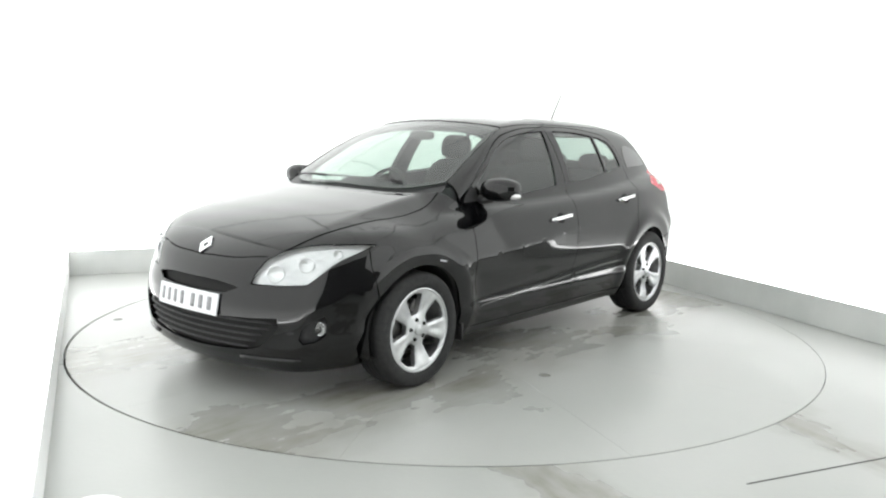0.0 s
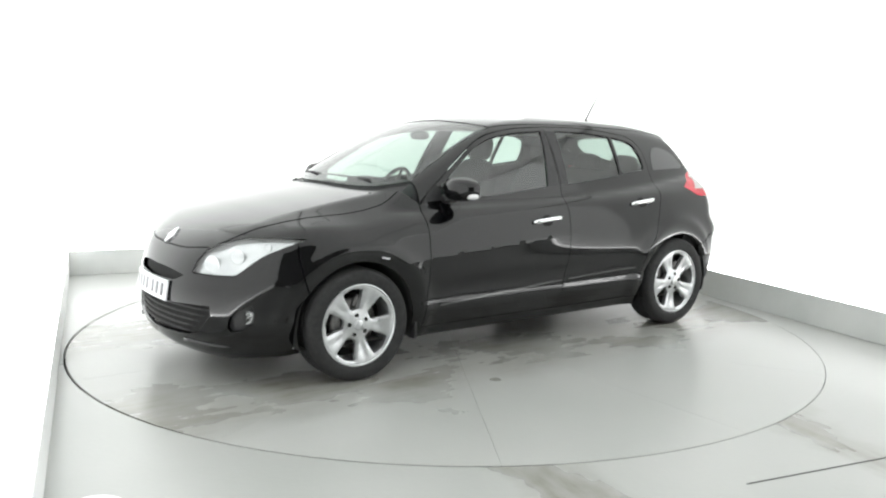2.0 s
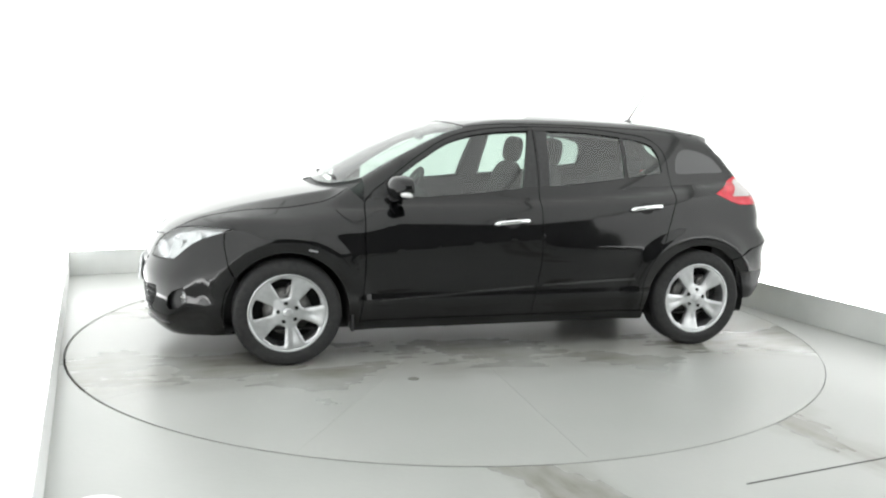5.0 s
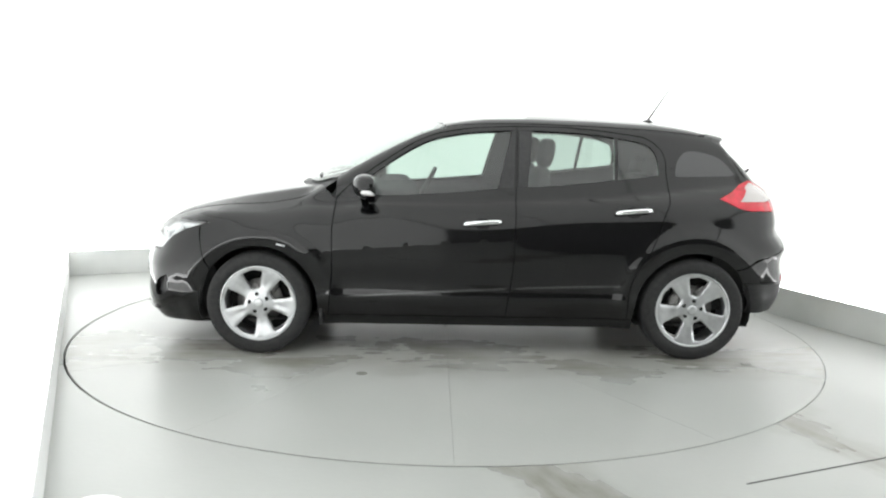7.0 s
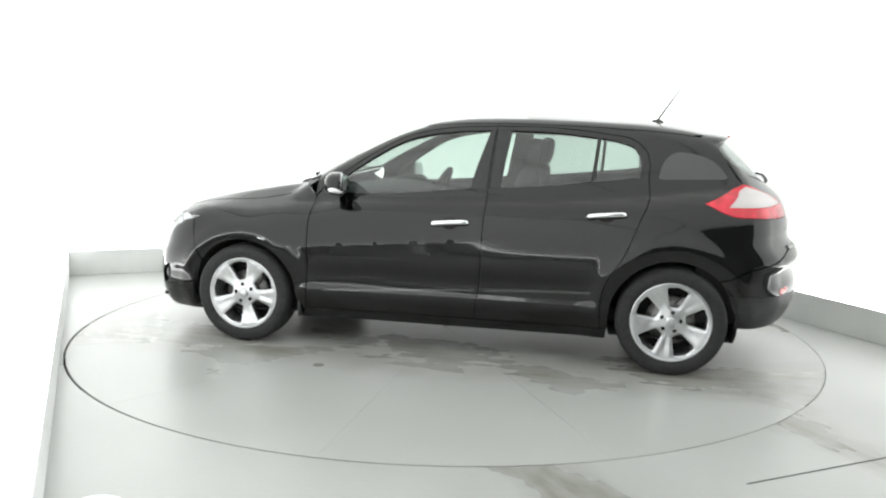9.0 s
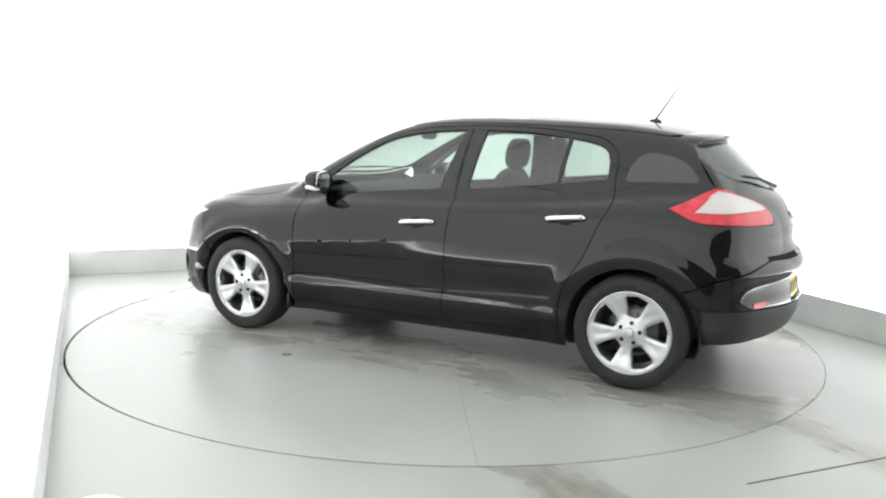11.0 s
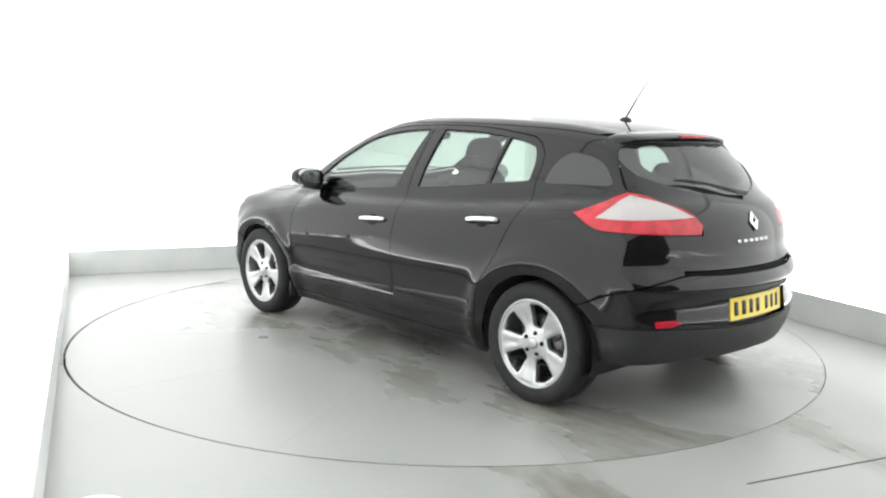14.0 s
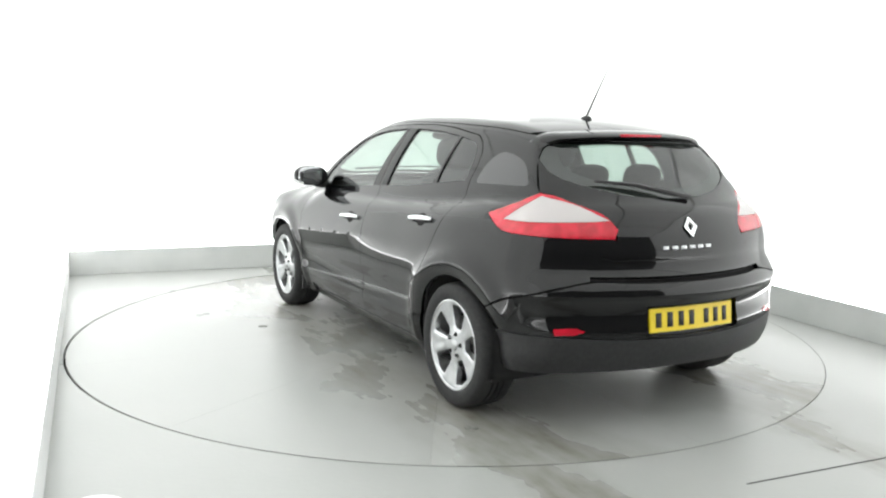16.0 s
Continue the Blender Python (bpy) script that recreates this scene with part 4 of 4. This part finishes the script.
def build_fittings():
    # door handles over flat black patches, painted for the shaded hollows behind
    for door, x0, z0, x1, z1 in (("front", 0.098, 0.814, -0.140, 0.831), ("rear", -0.815, 0.892, -1.048, 0.911)):
        xm, zm = (x0 + x1) / 2, (z0 + z1) / 2
        ring = [(xm + 0.052 * math.cos(a * math.pi / 12), zm + 0.035 * math.sin(a * math.pi / 12)) for a in range(24)]
        panel("handle_shade", "side", ring, DARK, DOORS[door], "flat black patch for the shaded hollow behind the handle", both=True, depth=0.0, off=-0.0015, step=0.02)
        for sgn in (1, -1):
            pts = []
            for i in range(13):
                t = i / 12
                c, n = on_side(x0 + (x1 - x0) * t, z0 + (z1 - z0) * t, 0.006 + 0.03 * math.sin(math.pi * t) ** 0.35)
                pts.append((c.x, c.y * sgn, c.z))
            bm = bmesh.new()
            rings = []
            for i, q in enumerate(pts):
                w = 0.0135 if 0 < i < 12 else 0.009
                rings.append([bm.verts.new((q[0], q[1] + 0.008 * sgn * math.cos(k * math.pi / 5), q[2] + w * math.sin(k * math.pi / 5))) for k in range(10)])
            for s, t in zip(rings[:-1], rings[1:]):
                for k in range(10):
                    bm.faces.new((s[k], s[(k + 1) % 10], t[(k + 1) % 10], t[k]))
            bm.faces.new(rings[0][::-1])
            bm.faces.new(rings[-1])
            bmesh.ops.recalc_face_normals(bm, faces=bm.faces[:])
            part("door_handle", bm, CHROME, DOORS[door][0 if sgn > 0 else 1], "bright chrome door handle")
    # door mirrors
    for sgn in (1, -1):
        bm = egg((0.078, 0.122, 0.069), 2.5, (36, 24))
        for v in bm.verts:
            if v.co.x < -0.035:
                v.co.x = -0.035 + (v.co.x + 0.035) * 0.15
            v.co.z += 0.12 * (v.co.y) * 0.3
            v.co.x -= 0.18 * max(0, v.co.y) if sgn > 0 else 0.18 * max(0, -v.co.y)
            v.co.z *= 1 - 0.5 * max(0.0, sgn * v.co.y - 0.02)
        shell = child("door_mirror", bm, PAINT, car, pose(0.675, sgn * 0.895, 1.037), "black door mirror with clear indicator")
        bm = egg((0.02, 0.105, 0.064), 3.0)
        m = child("mirror_glass", bm, MIRROR, shell, pose(-0.033, sgn * 0.004, 0, 0, 0, sgn * 8), "mirror glass")
        bm = egg((0.034, 0.045, 0.016), 2.8)
        child("indicator", bm, AMBERLESS, shell, pose(-0.018, sgn * 0.088, -0.038, sgn * 10, 0, sgn * -28), "clear indicator lens")
        tube([(0.70, sgn * 0.765, 0.975), (0.695, sgn * 0.80, 0.972), (0.685, sgn * 0.86, 0.985)], 0.026, TRIM, shell, "mirror_arm").matrix_basis = shell.matrix_basis.inverted()
    panel("mirror_sail", "side", [(0.815, 0.995), (0.742, 1.055), (0.715, 1.03), (0.715, 0.966), (0.835, 0.958)], TRIM, car, "black mirror base", both=True, off=-0.002, depth=0.01, gap=0.0)
    # side rubbing line
    panel("rubbing_strip", "side", bend([(0.78, 0.372), (0.2, 0.412), (-0.175, 0.434)], 10) + bend([(-0.175, 0.422), (0.2, 0.398), (0.79, 0.362)], 10), GLOSS_TRIM, car, both=True, off=-0.006, depth=0.008, gap=0.0)
    panel("rubbing_strip", "side", bend([(-0.235, 0.436), (-0.55, 0.452), (-0.86, 0.462)], 10) + bend([(-0.865, 0.448), (-0.55, 0.438), (-0.235, 0.424)], 10), GLOSS_TRIM, car, both=True, off=-0.006, depth=0.008, gap=0.0)
    # pillars between the door glasses
    panel("pillar_cover", "side", [(-0.208, 1.374), (-0.152, 1.17), (-0.118, 1.028), (-0.214, 1.03), (-0.235, 1.378)], TRIM, car, "matt black pillar cover", both=True, off=-0.002, depth=0.006, gap=0.002)
    panel("pillar_cover", "side", [(-0.252, 1.38), (-0.240, 1.034), (-0.302, 1.04), (-0.336, 1.374)], TRIM, car, "matt black pillar cover", both=True, off=-0.002, depth=0.006, gap=0.002)
    # satin panel behind the rear side glass, made for a pale reflection there
    panel("quarter_sheen", "side", bend([(-1.215, 1.125), (-1.235, 1.205), (-1.29, 1.262), (-1.42, 1.26), (-1.53, 1.215), (-1.60, 1.135)], 18) + [(-1.585, 1.122), (-1.23, 1.113)], SATIN, car, "satin dark grey panel for the pale reflection on the rear pillar", both=True, off=-0.003, depth=0.008, gap=0.0)
    # wing badge
    for sgn in (1, -1):
        c, n = on_side(1.177, 0.676, 0.001)
        child("badge", box((-0.026, -0.002, -0.0045), (0.026, 0.002, 0.0045), 0.0015), ALLOY, car, pose(c.x, sgn * c.y, c.z, 0, -12, 0), "small silver badge")
    # fog lamps
    for sgn in (1, -1):
        c = Vector((1.915, sgn * 0.735, 0.395))
        o = child("fog_lamp", lathe([(0.0, -0.012), (0.02, -0.008), (0.03, 0.002), (0.035, 0.004), (0.036, -0.03)], n=28), CHROME_SOFT, car, pose(c.x - 0.012, c.y - 0.012 * sgn, c.z, 0, 0, -62 if sgn > 0 else -118), "round clear fog lamp")
        child("cover", lathe([(0.0, 0.012), (0.016, 0.010), (0.033, 0.004)], n=28), LENS, o, Matrix())
    # grille slats
    for k in range(5):
        z, reach = 0.283 + 0.033 * k, 0.33 + 0.032 * k
        pts = lay("front", [(u, z + 0.006 * abs(u)) for u in np.linspace(-reach, reach, 17)], 0.022)
        tube([tuple(q) for q in pts], 0.0055, TRIM, car, "grille_slat", "black grille slat", sides=8)
    # front lip highlights
    for sgn in (1, -1):
        pts = lay("front", [(sgn * u, 0.235 + 0.01 * (u - 0.5)) for u in np.linspace(0.30, 0.56, 9)], -0.002)
        tube([tuple(q) for q in pts], 0.011, PAINT, car, "bumper_lip", "glossy black bumper lip", sides=8)
    # number plates with plain bars
    for x, z, tilt, mat, label, face in ((2.184, 0.485, -9, WHITE, "white front number plate", 1), (-2.074, 0.538, -6, YELLOW, "yellow rear number plate", -1)):
        bm = bmesh.new()
        rows = []
        for i in range(15):
            u = -0.26 + 0.52 * i / 14
            k = 0.29 * u * u
            rows.append([bm.verts.new((u, k + q, w)) for q, w in ((-0.004, -0.0555), (-0.004, 0.0555), (0.004, 0.0555), (0.004, -0.0555))])
        for p, q in zip(rows[:-1], rows[1:]):
            for i in range(4):
                bm.faces.new((p[i], q[i], q[(i + 1) % 4], p[(i + 1) % 4]))
        bm.faces.new(rows[0][::-1])
        bm.faces.new(rows[-1])
        bmesh.ops.recalc_face_normals(bm, faces=bm.faces[:])
        plate = child("number_plate", bm, mat, car, pose(x, 0, z) @ pose(0, 0, 0, 0, 0, 90 if face > 0 else -90) @ pose(0, 0, 0, tilt, 0, 0), label)
        plate.data.set_sharp_from_angle(angle=radians(40))
        for k in range(7):
            cx = -0.213 + 0.064 * k + (0.03 if k > 3 else 0.0)
            child("bar", box((-0.016, -0.0055, -0.034), (0.016, -0.0042, 0.034)), INK if face < 0 else INK_PALE, plate, pose(cx, 0.29 * cx * cx, 0, 0, 0, math.degrees(math.atan(0.58 * cx))), "dark plain bar")
    # diamond emblems
    for x, z, lean, h, w, back in ((2.082, 0.748, -42, 0.058, 0.046, 1), (-2.006, 0.95, 20, 0.052, 0.04, -1)):
        bm = bmesh.new()
        lay_ = []
        for k, d in ((1.0, 0.0), (1.0, 0.008), (0.55, 0.011), (0.42, 0.004)):
            lay_.append([bm.verts.new((d * back, w * k * a, h * (1 if k == 1.0 else k * 1.05) * b)) for a, b in ((0, 1), (1, 0), (0, -1), (-1, 0))])
        for s, t in zip(lay_[:-1], lay_[1:]):
            for k in range(4):
                bm.faces.new((s[k], s[(k + 1) % 4], t[(k + 1) % 4], t[k]))
        bmesh.ops.recalc_face_normals(bm, faces=bm.faces[:])
        q = lay("front" if back > 0 else "back", [(0.0, z)])[0]
        g = slope_of(q[None])[0]
        o = child("emblem", bm, CHROME, car, pose(q[0] + 0.001 * g[0], 0, q[2] + 0.001 * g[2], 0, -math.degrees(math.atan2(g[2], abs(g[0]))) * back, 0), "chrome diamond emblem")
        o.data.shade_flat()
    # lettering on the tailgate as plain bars
    for k in range(6):
        y = 0.155 - k * 0.052
        q = lay("back", [(y, 0.862)])[0]
        child("badge_bar", box((-0.003, -0.017, -0.008), (0.003, 0.017, 0.008), 0.002), ALLOY, car, pose(*q, 0, 8, 0), "small chrome bar")
    # aerial
    base = child("aerial", egg((0.042, 0.016, 0.02), 2.2), TRIM, car, pose(-1.205, 0, 1.446), "black roof aerial")
    tube([(0.0, 0, 0.012), (-0.09, 0, 0.15), (-0.178, 0, 0.283)], 0.006, TRIM, base, "mast", "thin black mast", taper=0.32, sides=8)
    # roof spoiler
    bm = bmesh.new()
    rings = []
    for i in range(25):
        y = -0.54 + 1.08 * i / 24
        q = lay("top", [(-1.52 + 0.22 * y * y, y)])[0]
        k = 1 - 0.6 * (abs(y) / 0.54) ** 6
        prof = ((0.03, -0.004), (0.0, 0.002), (-0.06, -0.006), (-0.118, -0.020), (-0.128, -0.030), (-0.120, -0.040), (-0.06, -0.045))
        rings.append([bm.verts.new((q[0] + a * k, y, q[2] + b)) for a, b in prof])
    for s, t in zip(rings[:-1], rings[1:]):
        for k in range(6):
            bm.faces.new((s[k], t[k], t[k + 1], s[k + 1]))
    bmesh.ops.recalc_face_normals(bm, faces=bm.faces[:])
    sp = part("spoiler", bm, PAINT, car, "glossy black roof spoiler")
    sp.data.set_sharp_from_angle(angle=radians(50))
    child("brake_light", box((-0.006, -0.13, -0.007), (0.006, 0.13, 0.007), 0.003), RED, sp, pose(-1.645, 0, 1.366), "slim red high brake light")
    # rear reflectors in the bumper
    for sgn in (1, -1):
        u0 = 0.545
        ring = [(u0 + 0.055, 0.512), (u0 - 0.03, 0.516), (u0 - 0.065, 0.50), (u0 - 0.02, 0.484), (u0 + 0.05, 0.482)]
        new("rear_reflector", panel_mesh("rear_reflector", "rear", ring, RED, off=-0.003, depth=0.01, gap=0.0, step=0.02, flip=sgn < 0)).parent = car
    # wipers
    for y0, y1, x1 in ((0.42, -0.22, 1.012), (-0.20, -0.60, 0.90)):
        a, b = lay("top", [(1.05 - 0.30 * y0 * y0, y0), (x1 + 0.02, y1)], -0.004)
        c = (a + b) / 2 + np.array([0, 0, 0.004])
        blade = tube([tuple(a), tuple(c), tuple(b)], 0.008, TRIM, car, "wiper", "black windscreen wiper", taper=0.6, sides=8)
    q = [tuple(v) for v in lay("back", [(-0.08, 1.083), (0.05, 1.105), (0.2, 1.138), (0.39, 1.155)], -0.018)]
    tube(q, 0.013, TRIM, gate_of(), "rear_wiper", "black rear wiper", taper=0.5, sides=8)
    # projector lenses in the headlights
    for sgn in (1, -1):
        for x, y, z, r in ((2.02, 0.53, 0.655, 0.046), (1.92, 0.65, 0.705, 0.04), (1.80, 0.75, 0.757, 0.024)):
            x, y, z = lay("front", flat_of("front", [(x, y, z)]), 0.022)[0]
            o = child("lamp_bowl", lathe([(0.0, 0.001), (r * 0.5, 0.002), (r * 0.8, 0.005), (r, 0.008), (r * 1.06, 0.004)], n=28), CHROME_SOFT, LAMPS[0 if sgn > 0 else 1], pose(x, sgn * y, z, 0, 0, -52 if sgn > 0 else -128), "bright lamp reflector bowl")
    # floor pan
    child("underbody", box((-1.62, -0.66, 0.20), (1.80, 0.66, 0.23), 0.01), DARK, car, Matrix(), "black underbody")
    child("boot_floor", box((-1.93, -0.52, 0.33), (-1.60, 0.52, 0.36), 0.01), DARK, car, Matrix(), "black boot floor")
    tube([(-0.6, -0.2, 0.21), (-1.5, -0.35, 0.26), (-1.93, -0.42, 0.30)], 0.028, STEEL, car, "exhaust", "dull steel exhaust pipe")
    for sgn in (1, -1):
        child("mudflap", box((-0.008, -0.09, -0.05), (0.008, 0.09, 0.05), 0.004), TRIM, car, pose(0.945, sgn * 0.77, 0.235), "black mud flap")


def gate_of():
    return next(o for o in car.children if o.name.startswith("tailgate"))


build_fittings()


# ---- cabin ----
def soft_box(size, power=4.0):
    return egg(size, power, (24, 16))


def build_cabin():
    for y in (0.37, -0.37):
        seat = tagged(new("front_seat"), "charcoal cloth front seat with headrest")
        seat.parent = car
        child("cushion", soft_box((0.27, 0.25, 0.09), 3.5), CLOTH, seat, pose(0.0, y, 0.50, 0, -8, 0))
        child("backrest", soft_box((0.075, 0.25, 0.33), 3.2), CLOTH, seat, pose(-0.35, y, 0.83, 0, -16, 0))
        child("headrest", soft_box((0.05, 0.135, 0.095), 3.0), CLOTH, seat, pose(-0.455, y, 1.235, 0, -10, 0))
        for d in (-0.06, 0.06):
            tube([(-0.43, y + d, 1.10), (-0.45, y + d, 1.20)], 0.007, CHROME, seat, "headrest_post")
    bench = tagged(new("rear_seat"), "charcoal cloth rear bench with headrests")
    bench.parent = car
    child("cushion", soft_box((0.25, 0.63, 0.09), 4.0), CLOTH, bench, pose(-0.80, 0, 0.50, 0, -8, 0))
    child("backrest", soft_box((0.08, 0.62, 0.30), 4.0), CLOTH, bench, pose(-1.13, 0, 0.80, 0, -20, 0))
    for y in (0.38, 0.0, -0.38):
        child("headrest", soft_box((0.045, 0.125, 0.07), 3.0), CLOTH, bench, pose(-1.25, y, 1.135, 0, -12, 0))
    child("dashboard", soft_box((0.30, 0.66, 0.17), 4.5), CLOTH, car, pose(0.66, 0, 0.83, 0, 4, 0), "charcoal plastic dashboard")
    child("binnacle", soft_box((0.11, 0.17, 0.05), 3.0), CLOTH, car, pose(0.55, -0.37, 0.985), "hooded instrument binnacle")
    wheel = tagged(new("steering_wheel"), "black steering wheel with three spokes")
    wheel.parent = car
    wheel.matrix_basis = pose(0.34, -0.37, 0.92, 0, 62, 0)
    ring = [(0.185 * math.cos(2 * math.pi * i / 36), 0.185 * math.sin(2 * math.pi * i / 36), 0) for i in range(37)]
    tube(ring, 0.014, TRIM, wheel, "steering_rim")
    child("hub", soft_box((0.07, 0.07, 0.025), 3.0), TRIM, wheel, Matrix())
    for a in (0, 90, -90):
        tube([(0, 0, 0), (-0.18 * math.cos(radians(a)), 0.18 * math.sin(radians(a)), 0)], 0.012, TRIM, wheel, "wheel_spoke")
    child("rear_view_mirror", soft_box((0.012, 0.11, 0.03), 3.0), TRIM, car, pose(0.36, 0, 1.33), "black rear-view mirror")
    child("parcel_shelf", soft_box((0.22, 0.56, 0.012), 5.0), CLOTH, car, pose(-1.52, 0, 0.985), "charcoal parcel shelf")
    child("cabin_floor", box((-1.6, -0.70, 0.26), (0.95, 0.70, 0.30), 0.01), CLOTH, car, Matrix(), "dark carpet")
    child("bulkhead", box((0.88, -0.66, 0.28), (0.92, 0.66, 0.95), 0.01), DARK, car, Matrix(), "black bulkhead")


build_cabin()

def motions():
    steps = [i * 0.5 for i in range(33)]
    walk(turntable, [(t, pose(0, 0, 0, 0, 0, START + RATE * t)) for t in steps])
    rows = []
    for t in steps:
        a = radians(START + RATE * t)
        x = -(math.cos(a) * CENTRE[0] - math.sin(a) * CENTRE[1])
        y = -(math.sin(a) * CENTRE[0] + math.cos(a) * CENTRE[1])
        rows.append((t, pose(x, y, 0, 0, 0, START + RATE * t)))
    walk(car, rows)


motions()
